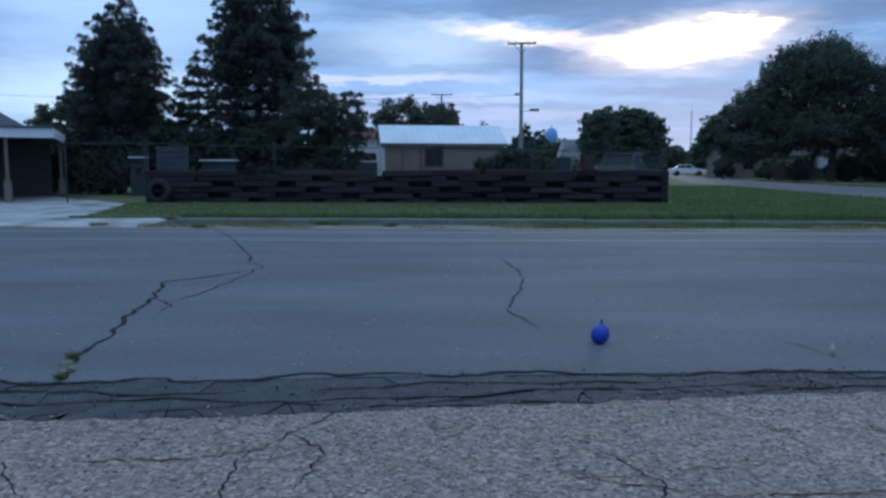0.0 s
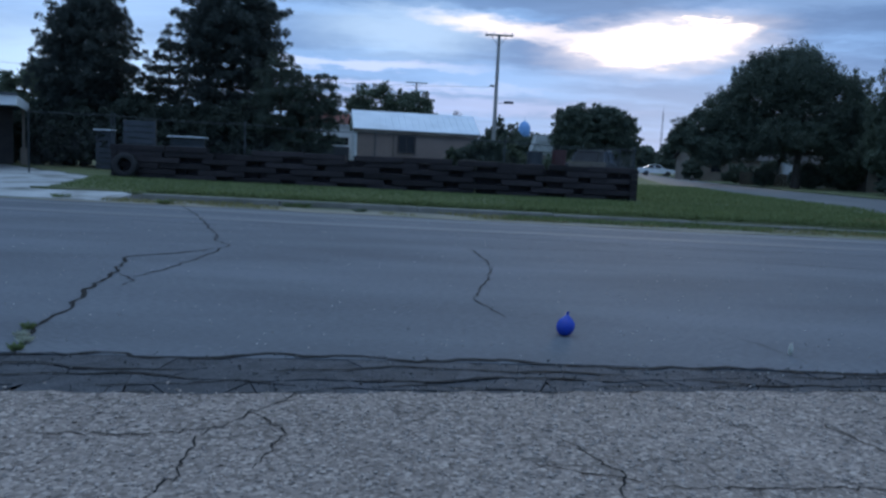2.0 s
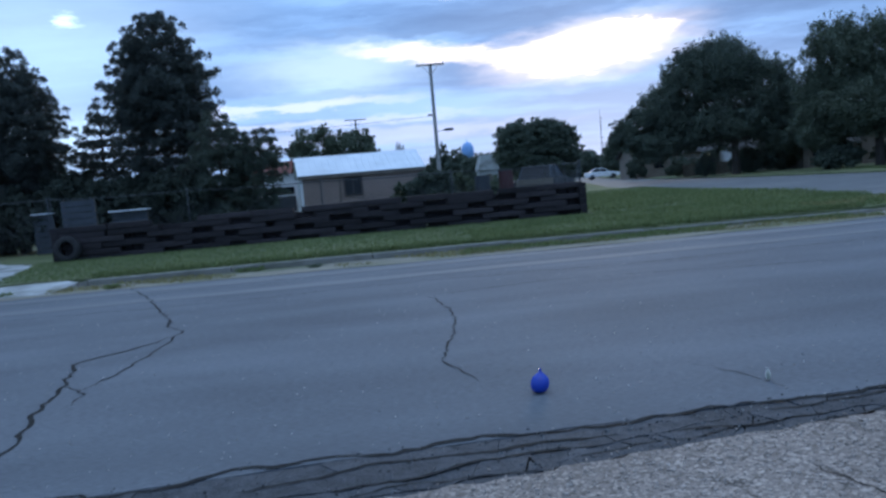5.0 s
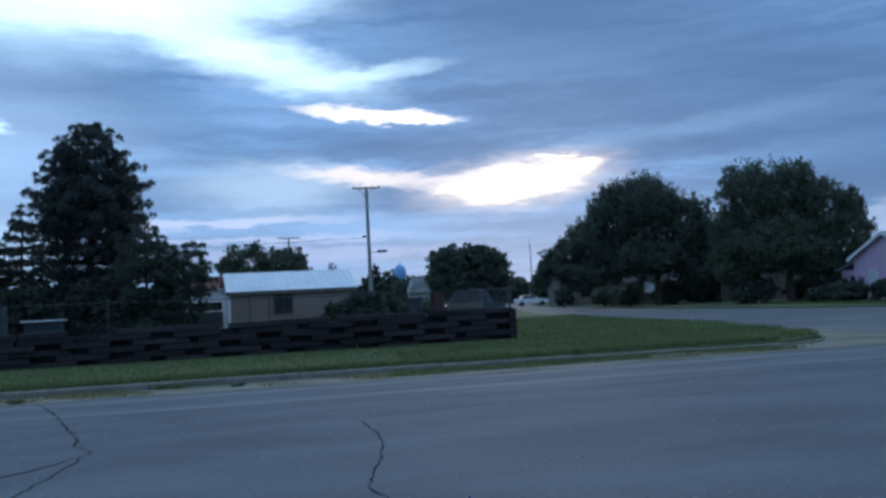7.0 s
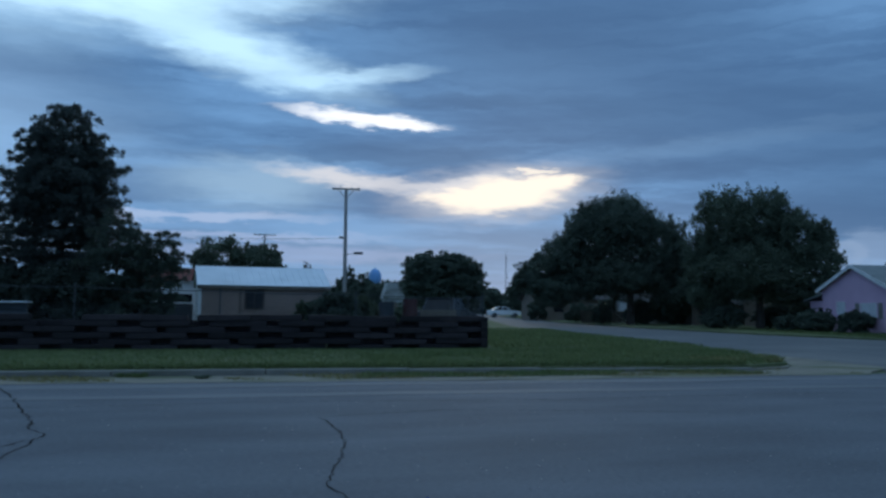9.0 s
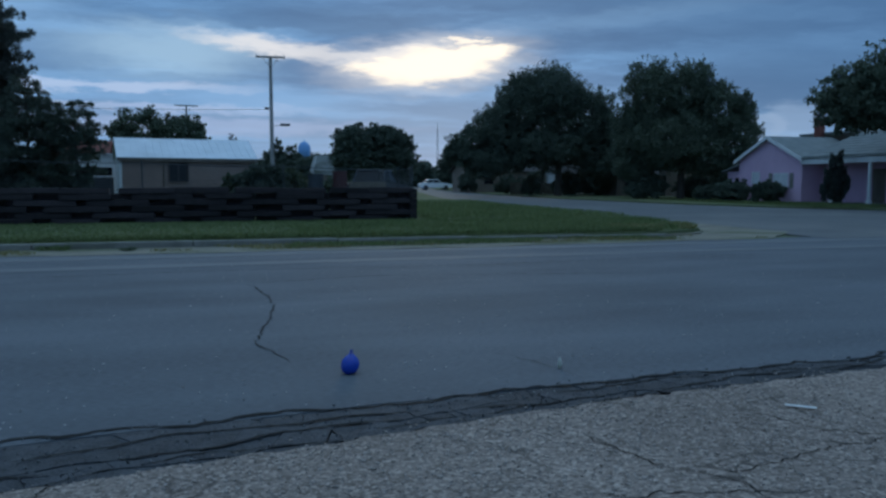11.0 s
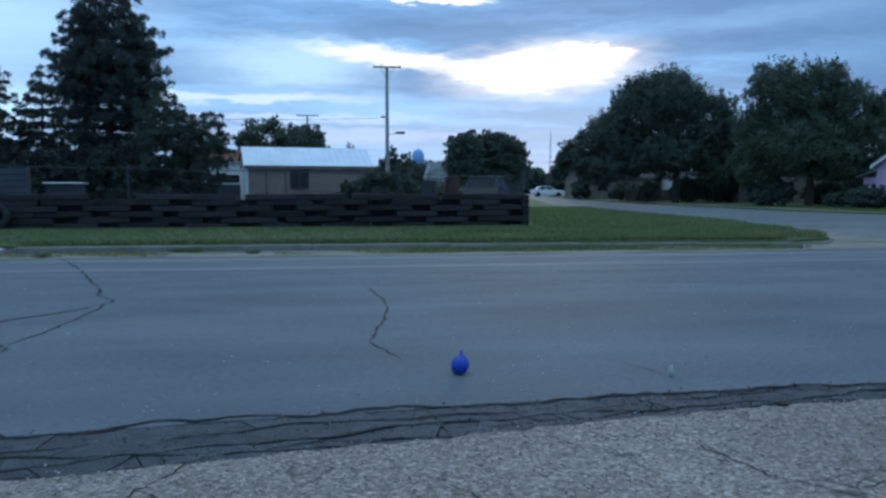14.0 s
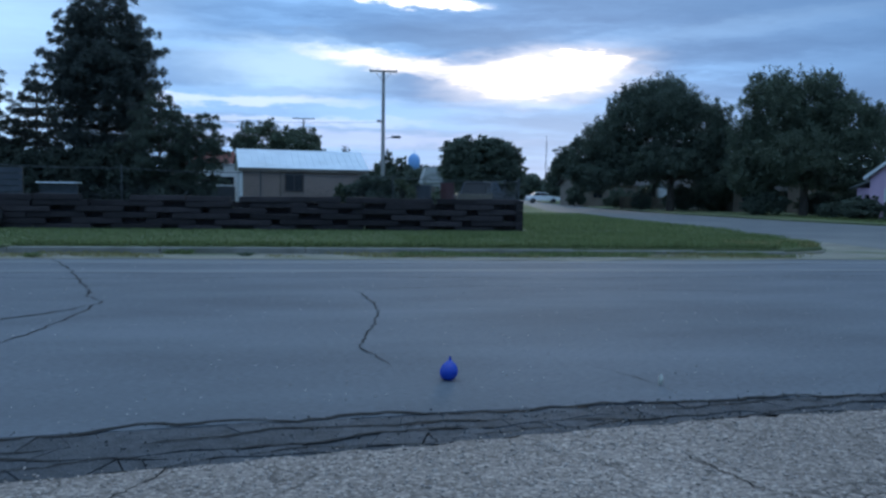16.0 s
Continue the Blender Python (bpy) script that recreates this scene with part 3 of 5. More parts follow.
lawn_left = ragged([(-19, 33.2), (-11.4, 25.4), (-10.0, 21.2), (-9.4, 19.0), (-7.4, 18.6), (-9.6, 18.2), (-6.6, 17.6), (-6.4, 17.12)], 0.7, 0.16, 9)
corner = [(11.0, 17.12), (12.6, 17.9), (13.5, 19.4), (14.2, 22), (14.7, 27), (14.7, 30), (14.8, 39), (16.4, 56), (20.1, 75), (25.8, 104), (36, 160), (-60, 160), (-60, 60), (-30, 33.3)]
lawn = tagged(part("lawn", slab(lawn_left + corner, lambda x, y: 0.12 + tz(y), 0.15), M_LAWN), "green corner lawn behind the kerb", "lawn", kind="structure")
verge = [(32.4, 30.9), (29.7, 35.4), (27.7, 42), (26.2, 55), (26.8, 75), (30.6, 104), (42, 160), (300, 160), (300, 22), (60, 22), (38.6, 25)]
tagged(part("far_verge", slab(ragged(verge, 3, 0.15, 12), lambda x, y: 0.07 + tz(y), 0.12), M_LAWN), "rough grass across the side street", "lawn", kind="structure")

drive = ragged([(-40, 15.75), (-6.9, 15.9), (-6.7, 17.0), (-8.6, 19.5), (-10.2, 24.0), (-16, 34.5)], 0.9, 0.06, 13)
tagged(part("driveway", slab(drive + [(-40, 36)], lambda x, y: 0.02 if y < 16.5 else 0.10 + tz(y), 0.12), M_CONC), "pale cracked concrete driveway with grass creeping over it", "driveway", kind="structure")

kerb_line = [(-6.5, 17.0), (11.0, 17.0), (12.3, 17.45), (13.2, 18.6), (13.8, 20.2), (14.2, 22.0)]


def kerb():
    base = thing("kerb", pose(0, 0, 0), "low grey concrete kerb along the lawn", "kerb", kind="structure")
    x = -6.5
    while x < 10.9:
        w = 3.04 if x < 7 else 11.0 - x
        part("kerb_stone", box(x + 0.006, x + w - 0.006, 16.94, 17.12, -0.03, 0.135 - 0.006 * max(0.0, x + 1), 0.02), M_KERB, base)
        x += w
    for (x0, y0), (x1, y1) in zip(kerb_line[1:], kerb_line[2:]):
        n = Vector((-(y1 - y0), x1 - x0)).normalized() * 0.16
        bm = slab([(x0, y0), (x1, y1), (x1 + n.x, y1 + n.y), (x0 + n.x, y0 + n.y)], lambda x, y: 0.05, 0.08)
        part("kerb_stone", bm, M_DIRT, base, "kerb stone sunk in dirt")
    ends = prism([(-7.3, -0.02), (-6.505, -0.02), (-6.505, 0.13)], "y", 16.95, 17.11)
    part("ramp_stone", ends, M_KERB, base, "sloping end of the kerb")


kerb()

# ---------------------------------------------------------------- trees and shrubs


def sweep(points, radius, n=6):
    """One bent tube along a line of points."""
    bm = bmesh.new()
    rings = []
    for k, p in enumerate(points):
        way = Vector(points[min(k + 1, len(points) - 1)]) - Vector(points[max(k - 1, 0)])
        q = way.to_track_quat("Z", "Y")
        rings.append([bm.verts.new(Vector(p) + q @ Vector((radius * math.cos(j * math.tau / n), radius * math.sin(j * math.tau / n), 0))) for j in range(n)])
    for a, b in zip(rings, rings[1:]):
        for j in range(n):
            bm.faces.new((a[j], a[(j + 1) % n], b[(j + 1) % n], b[j]))
    bm.faces.new(rings[0][::-1])
    bm.faces.new(rings[-1])
    return bm


def lobes_fill(lobes, density):
    """Points near the shells of uneven ellipsoid lobes (x, y, z, rx, ry, rz): sprays upon boughs, with gaps."""
    out = []
    for x, y, z, rx, ry, rz in lobes:
        n = int(density * (rx * ry * rz) ** (2 / 3))
        boughs = max(14, n // 130)
        d = rng.normal(size=(boughs, 3))
        d /= np.linalg.norm(d, axis=1)[:, None]
        c = d * rng.uniform(0.35, 1.0, boughs)[:, None] ** 0.5 * (0.92 + 0.10 * rng.normal(size=(boughs, 1)).clip(-1.5, 1.5))
        sprays = max(16, n // 16)
        s = c[rng.integers(0, boughs, sprays)] * 0.93 + rng.normal(size=(sprays, 3)).clip(-1.8, 1.8) * 0.145
        p = s[rng.integers(0, sprays, n)] + rng.normal(size=(n, 3)) * 0.050
        out.append(p * (rx, ry, rz) + (x, y, z))
    return np.concatenate(out)


def facing(turn, lobes):
    """Lobes given along a line (u, z, half width, half height), turned about the trunk, as deep as wide."""
    c, q = math.cos(radians(turn)), math.sin(radians(turn))
    return [(u * c, u * q + 0.25 * w * math.sin(3.1 * k), z, w, w, h) for k, (u, z, w, h) in enumerate(lobes)]


def broadleaf(m, lobes, trunk_h, trunk_r, material, label, density=900, leaf=(0.16, 0.34), category="tree", group=""):
    tree = thing("tree", m, label, category, group)
    pts = lobes_fill(lobes, density)
    pts = pts[pts[:, 2] > 0.4]
    v, f = cards(pts, *leaf)
    pydata("crown", v, f, material, tree)
    bm = bmesh.new()
    limb(bm, (0, 0, -0.2), (0.1, 0, trunk_h), trunk_r, trunk_r * 0.7, 3, 0.03, 10)
    for x, y, z, rx, ry, rz in lobes:
        limb(bm, (0.1, 0, trunk_h * 0.9), (x * 0.9, y * 0.9, z), trunk_r * 0.55, 0.03, 4, 0.07, 6)
    for k in range(10):
        x, y, z, rx, ry, rz = lobes[k % len(lobes)]
        limb(bm, (x * 0.5, y * 0.5, trunk_h + (z - trunk_h) * 0.5), (x + random.uniform(-0.7, 0.7) * rx, y + random.uniform(-0.7, 0.7) * ry, z + random.uniform(-0.3, 0.8) * rz), trunk_r * 0.25, 0.02, 3, 0.08, 5)
    part("trunk", bm, M_BARK, tree)
    return tree


def pine(m, height, profile, material, label, seed, clump=0.36, upright=0.55, tier=0.44, per=72, blade=0.021, bare=0.0, thin=0.0, gap=0.06):
    """Whorled branches ending in upturned brushes of needles. profile: (height share, reach) pairs;
    thin: how many of the low branches on one side are missing."""
    r = random.Random(seed)
    g = np.random.default_rng(seed)
    tree = thing("pine_tree", m, label, "tree")
    shares, reaches = zip(*profile)
    bm = bmesh.new()
    limb(bm, (0, 0, -0.2), (0, 0, height * 0.97), height * 0.020, 0.02, 5, 0.006, 9)
    centres, axes = [], []
    z = height * shares[0]
    while z < height * 0.985:
        reach = float(np.interp(z / height, shares, reaches))
        count = 3 + int(2.7 * reach)
        phase = r.uniform(0, math.tau)
        for j in range(count):
            a = phase + (j + r.uniform(-0.35, 0.35)) * math.tau / count
            if r.random() < gap or (math.cos(a) < 0.1 and z < 0.45 * height and r.random() < thin):
                continue
            out = Vector((math.cos(a), math.sin(a), 0))
            across = Vector((-out.y, out.x, 0))
            l = reach * r.uniform(0.76, 1.05)
            p0 = Vector((0, 0, z))
            p1 = out * l + Vector((0, 0, z + l * r.uniform(-0.02, 0.14)))
            limb(bm, p0, p1, 0.014 + 0.012 * l, 0.008, 2, 0.03, 4)
            s, row = 1.0, 0
            while s * l > 0.25 * l + 0.05:
                for k in range(1 + min(row, 2)):
                    side = (k - min(row, 2) / 2) * (0.30 + 0.16 * row) * clump * 2.6 * r.uniform(0.7, 1.2)
                    centres.append(p0.lerp(p1, s) + across * side + Vector((0, 0, r.gauss(0, 0.07) + 0.10 * s * l * 0.2)))
                    axes.append((out * r.uniform(0.15, 0.6) + across * r.gauss(0, 0.25) + Vector((0, 0, upright + r.uniform(0, 0.4)))).normalized())
                s -= clump * r.uniform(0.85, 1.25) / max(l, 0.3)
                row += 1
        z += tier * r.uniform(0.75, 1.2) * (0.65 + 0.35 * min(1.0, reach / 1.5))
    part("trunk", bm, M_BARK, tree)
    c = np.repeat(np.array(centres), per, 0)
    ax = np.repeat(np.array(axes), per, 0)
    n = len(c)
    d = ax * 0.55 + g.normal(size=(n, 3)) * 0.55
    d /= np.linalg.norm(d, axis=1)[:, None]
    v, f = blades(c + d * clump * g.uniform(0.0, 0.35, (n, 1)), c + d * clump * g.uniform(0.55, 0.85, (n, 1)), blade)
    pydata("needles", v, f, material, tree)
    return tree


def shrub(x, y, w, h, label, material=M_SHRUB, base=None, density=4600, leaf=(0.06, 0.13), d=None):
    d = d or w
    z0 = 0.1 + tz(y) if base is None else base
    s = thing("shrub", pose(x, y, z0), label, "shrub")
    lobes = [(0, 0, h * 0.5, w * 0.8, d * 0.8, h * 0.5), (-w * 0.4, 0, h * 0.38, w * 0.6, d * 0.7, h * 0.38), (w * 0.45, 0, h * 0.42, w * 0.55, d * 0.7, h * 0.40)]
    pts = lobes_fill(lobes, density)
    pts = pts[pts[:, 2] > 0.02]
    v, f = cards(pts, *leaf)
    pydata("foliage", v, f, material, s)
    for k in range(5):
        a = k * 1.26
        bm = bmesh.new()
        limb(bm, (0.05 * math.cos(a), 0.05 * math.sin(a), -0.15), (w * 0.5 * math.cos(a), d * 0.5 * math.sin(a), h * 0.7), 0.03, 0.008, 3, 0.08, 5)
        part("stem", bm, M_BARK, s)
    return s


pine(pose(-9.42, 34.5, 0.1), 10.0, [(0.10, 1.7), (0.25, 2.1), (0.40, 2.4), (0.53, 2.55), (0.66, 2.5), (0.76, 2.15), (0.845, 1.7), (0.92, 1.1), (0.97, 0.55), (1.0, 0.2)], M_PINE, "tall dark pine with upturned branch tips behind the fence", 3, clump=0.38, tier=0.42, thin=0.30)
pine(pose(-16.4, 35.5, 0.1, 0, 2.5, 0), 9.0, [(0.10, 1.7), (0.20, 2.0), (0.35, 2.35), (0.45, 2.45), (0.59, 2.35), (0.73, 1.9), (0.86, 1.2), (0.94, 0.6), (1.0, 0.2)], M_PINE, "broad dark pine tree beside the carport", 5, clump=0.38, tier=0.36, gap=0.02)
pine(pose(-12.9, 36.5, 0.1, 0, 0, 80), 6.4, [(0.2, 1.4), (0.5, 1.7), (0.7, 1.35), (0.85, 0.8), (1.0, 0.2)], M_PINE, "thin pine with gaps between its branches", 8, clump=0.34, upright=0.9, tier=0.5, gap=0.2)
pine(pose(-6.6, 31.6, 0.1), 5.1, [(0.04, 1.5), (0.3, 1.7), (0.55, 1.45), (0.75, 1.1), (0.9, 0.65), (1.0, 0.25)], M_JUNIPER, "bushy young pine behind the timber wall", 11, clump=0.33, upright=1.0, tier=0.36)
pine(pose(-4.95, 31.2, 0.1, 0, 0, 50), 4.2, [(0.2, 0.5), (0.45, 1.0), (0.65, 1.2), (0.82, 1.05), (0.93, 0.75), (1.0, 0.4)], M_JUNIPER, "small upright pine leaning over the timber wall", 14, clump=0.31, upright=1.1, tier=0.36)

broadleaf(pose(29.2, 62, 0.28), facing(-25, [(-0.7, 8.7, 3.2, 2.9), (-3.3, 8.1, 2.4, 2.9), (2.4, 6.9, 2.5, 2.7), (4.2, 5.2, 1.8, 2.0), (-5.3, 5.8, 2.5, 2.3), (-7.9, 4.6, 2.0, 1.8), (-9.3, 3.9, 1.3, 1.1), (-0.3, 4.3, 3.8, 2.0), (-6.4, 3.2, 2.9, 1.6), (3.6, 3.3, 2.5, 1.9), (-3.6, 4.0, 2.2, 1.7)]), 3.2, 0.38, M_LEAF, "large spreading dark elm tree beside the side street", 3300, (0.055, 0.125))
broadleaf(pose(34.0, 50.5, 0.2), facing(-33, [(-2.3, 7.7, 2.4, 3.0), (0.4, 8.0, 2.3, 2.7), (2.5, 6.6, 2.1, 2.4), (4.3, 6.5, 1.0, 1.8), (4.0, 4.6, 1.7, 1.8), (-3.3, 4.7, 2.1, 2.9), (-0.5, 4.4, 3.7, 2.3), (-3.2, 2.4, 2.1, 1.3), (2.0, 2.8, 2.1, 1.3)]), 2.8, 0.34, M_LEAF2, "full leafy ash tree near the pink house", 3300, (0.05, 0.115))
broadleaf(pose(36.2, 29.2, 0.06), [(-2.6, 1, 6.0, 3.4, 3.4, 2.2), (1.5, 0, 6.8, 3.8, 3.6, 2.4), (-5.0, 2.4, 5.4, 2.0, 2.0, 1.7)], 3.2, 0.32, M_LEAF2, "leafy tree overhanging the corner by the pink house", 2600, (0.07, 0.15))
broadleaf(pose(15.2, 75, 0.35), [(-1.9, 0, 4.7, 2.4, 2.3, 2.2), (1.7, 0, 4.8, 2.5, 2.3, 2.2), (0, 0, 5.0, 2.2, 2.2, 1.9), (-2.4, 0, 3.4, 2.0, 2.2, 1.6), (2.6, 0, 3.2, 1.7, 2.0, 1.7), (0, -0.5, 3.2, 3.0, 2.2, 1.7)], 2.0, 0.3, M_LEAF, "round dark tree behind the corner yard", 2600, (0.08, 0.18))
broadleaf(pose(-3.9, 60, 0.25), [(-1.4, 0, 4.9, 2.2, 2.0, 1.9), (1.5, 0, 4.7, 2.0, 2.0, 1.7), (-2.6, 0, 4.8, 0.9, 1.2, 1.0), (2.8, 0, 3.9, 0.9, 1.0, 1.0)], 2.4, 0.25, M_LEAF2, "wide low tree behind the tan shed", 1900, (0.07, 0.15))
broadleaf(pose(4.4, 55, 0.2), [(0, 0, 2.7, 1.2, 1.2, 1.5), (-0.9, 0, 1.8, 1.0, 1.0, 1.2), (0.9, 0, 1.9, 1.0, 1.0, 1.3)], 1.2, 0.16, M_LEAF, "small dark tree behind the power pole", 1800, (0.07, 0.16))
broadleaf(pose(14.2, 104, 0.5), [(0, 0, 3.4, 2.4, 2.0, 2.0), (-2.6, 0, 2.8, 2.2, 2.0, 1.8), (2.4, 0, 2.8, 2.2, 2.0, 1.8)], 1.6, 0.18, M_LEAF, "low dark tree beyond the yard", 1200, (0.10, 0.22))
broadleaf(pose(-25.0, 47, 0.14), [(0, 0, 3.9, 2.4, 2.2, 1.7), (2.6, 0, 3.2, 1.8, 1.8, 1.5), (4.8, 0, 2.8, 1.5, 1.6, 1.4)], 2.2, 0.25, M_LEAF2, "leafy tree behind the carport", 1700, (0.08, 0.18))
pine(pose(1.4, 70, 0.3), 5.5, [(0.1, 1.0), (0.5, 0.95), (0.75, 0.7), (0.9, 0.4), (1.0, 0.1)], M_PINE, "small pointed conifer in the distance", 21, clump=0.24, tier=0.3, blade=0.02, per=30)

shrub(1.9, 33.2, 1.3, 2.2, "leafy green shrub beside the tan shed", M_JUNIPER)
shrub(0.6, 34.0, 0.7, 1.6, "reddish-green bush against the shed wall")
# shade under the pines is put into these shrubs' dark leaf colour
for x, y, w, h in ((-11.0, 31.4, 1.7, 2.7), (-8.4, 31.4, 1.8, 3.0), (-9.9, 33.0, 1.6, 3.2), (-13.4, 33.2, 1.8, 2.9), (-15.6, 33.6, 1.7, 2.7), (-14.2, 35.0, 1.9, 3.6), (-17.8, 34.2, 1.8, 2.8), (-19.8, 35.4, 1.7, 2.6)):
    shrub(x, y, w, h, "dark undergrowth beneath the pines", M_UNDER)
shrub(3.4, 37.0, 1.0, 1.9, "low bush at the foot of the power pole")
shrub(5.4, 44.0, 1.1, 1.5, "dark bush between the yard and the barn")
shrub(7.2, 47.0, 1.2, 1.6, "dark bush between the yard and the barn")
shrub(33.6, 40.4, 1.3, 1.5, "dark round bush before the pink house", M_LEAF, d=1.0)
shrub(33.4, 43.6, 1.2, 1.5, "clipped dark hedge before the pink house", M_LEAF, d=1.4)
shrub(33.6, 46.5, 1.2, 1.1, "clipped dark hedge before the pink house", M_LEAF)
shrub(34.2, 35.6, 0.75, 3.0, "tall dark evergreen bush by the porch", M_PINE)
shrub(31.6, 51.5, 1.8, 1.8, "dark bush under the ash tree", M_LEAF)
shrub(36.5, 52.0, 1.8, 1.9, "dark bush under the ash tree", M_LEAF)
shrub(31.0, 63.5, 1.6, 2.2, "dark bush under the elm tree", M_LEAF)
shrub(33.5, 62.5, 1.8, 2.6, "dark bush under the elm tree", M_LEAF)
shrub(27.4, 64.0, 1.0, 1.5, "dark bush under the elm tree", M_LEAF)

for k, x in enumerate((27.6, 29.4, 31.2, 33.0)):
    shrub(x, 70.5 + 0.6 * (k % 2), 1.5, 1.7 + 0.4 * (k % 3), "dark undergrowth behind the elm tree", M_LEAF, density=700, leaf=(0.10, 0.2))
shrub(26.2, 78.6, 1.2, 2.5, "dark bush against the tan house", M_LEAF)
shrub(30.4, 77.5, 1.2, 2.0, "dark bush against the tan house", M_LEAF)
shrub(38.5, 50.8, 1.6, 2.0, "dark bush under the ash tree", M_LEAF)
broadleaf(pose(34.2, 108, 0.55), [(0, 0, 3.4, 2.8, 2.4, 2.6), (2.8, 0, 3.6, 2.4, 2.2, 2.6), (-0.6, 0, 1.6, 2.6, 2.2, 1.5)], 1.4, 0.2, M_LEAF, "dark tree beside the parked sedan", 900, (0.14, 0.30))
broadleaf(pose(38.0, 96, 0.46), [(0, 0, 4.4, 3.6, 2.6, 3.2), (-4.4, 0, 3.4, 2.8, 2.4, 2.4), (4.4, 0, 4.0, 3.2, 2.4, 2.9)], 1.8, 0.26, M_LEAF, "dark trees beyond the tan house", 900, (0.14, 0.30))

# far woods along the horizon
pts = []
for k in range(120):
    a = -42 + k * 0.95
    d0 = random.uniform(150, 230)
    x, y = d0 * math.sin(radians(a)), d0 * math.cos(radians(a))
    w, h = random.uniform(3.5, 7.0), random.uniform(4.5, 8.5) * d0 / 190
    pts.append(lobes_fill([(x, y, 0.6 + h * 0.45, w, 3.0, h * 0.55), (x + w * 0.6, y, 0.6 + h * 0.3, w * 0.7, 3.0, h * 0.4)], 110))
v, f = cards(np.concatenate(pts), 0.45, 1.0)
tagged(pydata("far_woods", v, f, M_LEAF), "dark line of distant trees along the horizon", "trees", kind="stuff")

# ---------------------------------------------------------------- timber wall, tyre and chain-link fence
wall = thing("timber_wall", pose(0, 0, 0), "long low wall of stacked black railway sleepers with gaps", "wall")


def tie_mesh(length, depth, h, seed):
    bm = box(-length / 2, length / 2, -depth / 2, depth / 2, -h / 2, h / 2, 0.016)
    r = random.Random(seed)
    for vert in bm.verts:
        vert.co += Vector((r.uniform(-0.03, 0.03), r.uniform(-0.012, 0.012), r.uniform(-0.008, 0.008)))
    me = bpy.data.meshes.new("sleeper")
    bm.to_mesh(me)
    bm.free()
    me.materials.append(M_TIE)
    return me


TIES = [tie_mesh(1.34 + 0.085 * k, 0.24, 0.178 + 0.004 * (k % 3), k) for k in range(6)]
WALL_X0, WALL_X1, COURSE = -10.75, 6.56, 0.187
for c in range(6):
    start = WALL_X0 + (0.18 if c == 5 else 0.78 if c % 2 else -0.32)
    x = start
    while x < WALL_X1 - 0.4:
        if x + 0.78 > WALL_X0 - 0.05 and x + 1.2 < WALL_X1 + 0.9:
            ob = new("sleeper", TIES[random.randrange(6)])
            ob.parent = wall
            wob = random.uniform(-0.035, 0.035)
            ob.matrix_basis = pose(min(max(x + 0.6 + random.uniform(-0.16, 0.16), WALL_X0 + 0.85), WALL_X1 - 0.85), 25.36 + wob, 0.10 + COURSE * (c + 0.5) + 0.014 * math.sin(0.9 * x + 2) - 0.01, random.uniform(-3, 3), random.uniform(-0.7, 0.7), random.uniform(-1.0, 1.0))
            if c == 5 and random.random() < 0.08:
                bpy.data.objects.remove(ob)
        x += 1.59 if c == 5 else 2.2
# the rear row
for c in range(5):
    x = WALL_X0
    while x < WALL_X1 - 0.1:
        w = min(2.4, WALL_X1 - x)
        part("rear_sleeper", box(x + 0.01, x + w - 0.01, 25.505, 25.71, 0.10 + COURSE * c + 0.003, 0.10 + COURSE * (c + 1) - 0.003, 0.012), M_TIE, wall)
        x += 2.4
for c in range(6):
    for x in (WALL_X0 - 0.02, WALL_X1 - 0.20):
        part("end_sleeper", box(x, x + 0.24, 25.20, 25.89, 0.10 + COURSE * c + 0.004, 0.10 + COURSE * (c + 1) - 0.002 - (0.05 if c == 5 else 0), 0.014), M_TIE, wall)


def tyre(m, radius, width, label):
    t = thing("tyre", m, label, "tyre")
    bm = bmesh.new()
    prof = [(0.56, -0.42), (0.60, -0.5), (0.80, -0.5), (0.94, -0.40), (1.0, -0.30), (1.0, 0.30), (0.94, 0.40), (0.80, 0.5), (0.60, 0.5), (0.56, 0.42)]
    n = 28
    rings = [[bm.verts.new((radius * a * math.cos(k * math.tau / n), width * b, radius * a * math.sin(k * math.tau / n))) for a, b in prof] for k in range(n)]
    for k in range(n):
        for j in range(len(prof)):
            i = (j + 1) % len(prof)
            bm.faces.new((rings[k][j], rings[k][i], rings[(k + 1) % n][i], rings[(k + 1) % n][j]))
    part("casing", bm, M_RUBBER, t)
    bm = bmesh.new()
    for k in range(n):
        a = (k + 0.5) * math.tau / n
        r0 = box(-0.03, 0.03, -width * 0.3, width * 0.3, radius * 0.99, radius * 1.02)
        r0.transform(Matrix.Rotation(a, 4, "Y"))
        me = bpy.data.meshes.new("lug")
        r0.to_mesh(me)
        r0.free()
        bm.from_mesh(me)
        bpy.data.meshes.remove(me)
    part("tread", bm, M_RUBBER, t)
    return t


tyre(pose(-10.2, 25.01, 0.52, -8, 0, 0), 0.40, 0.26, "old black tyre leaning against the timber wall")


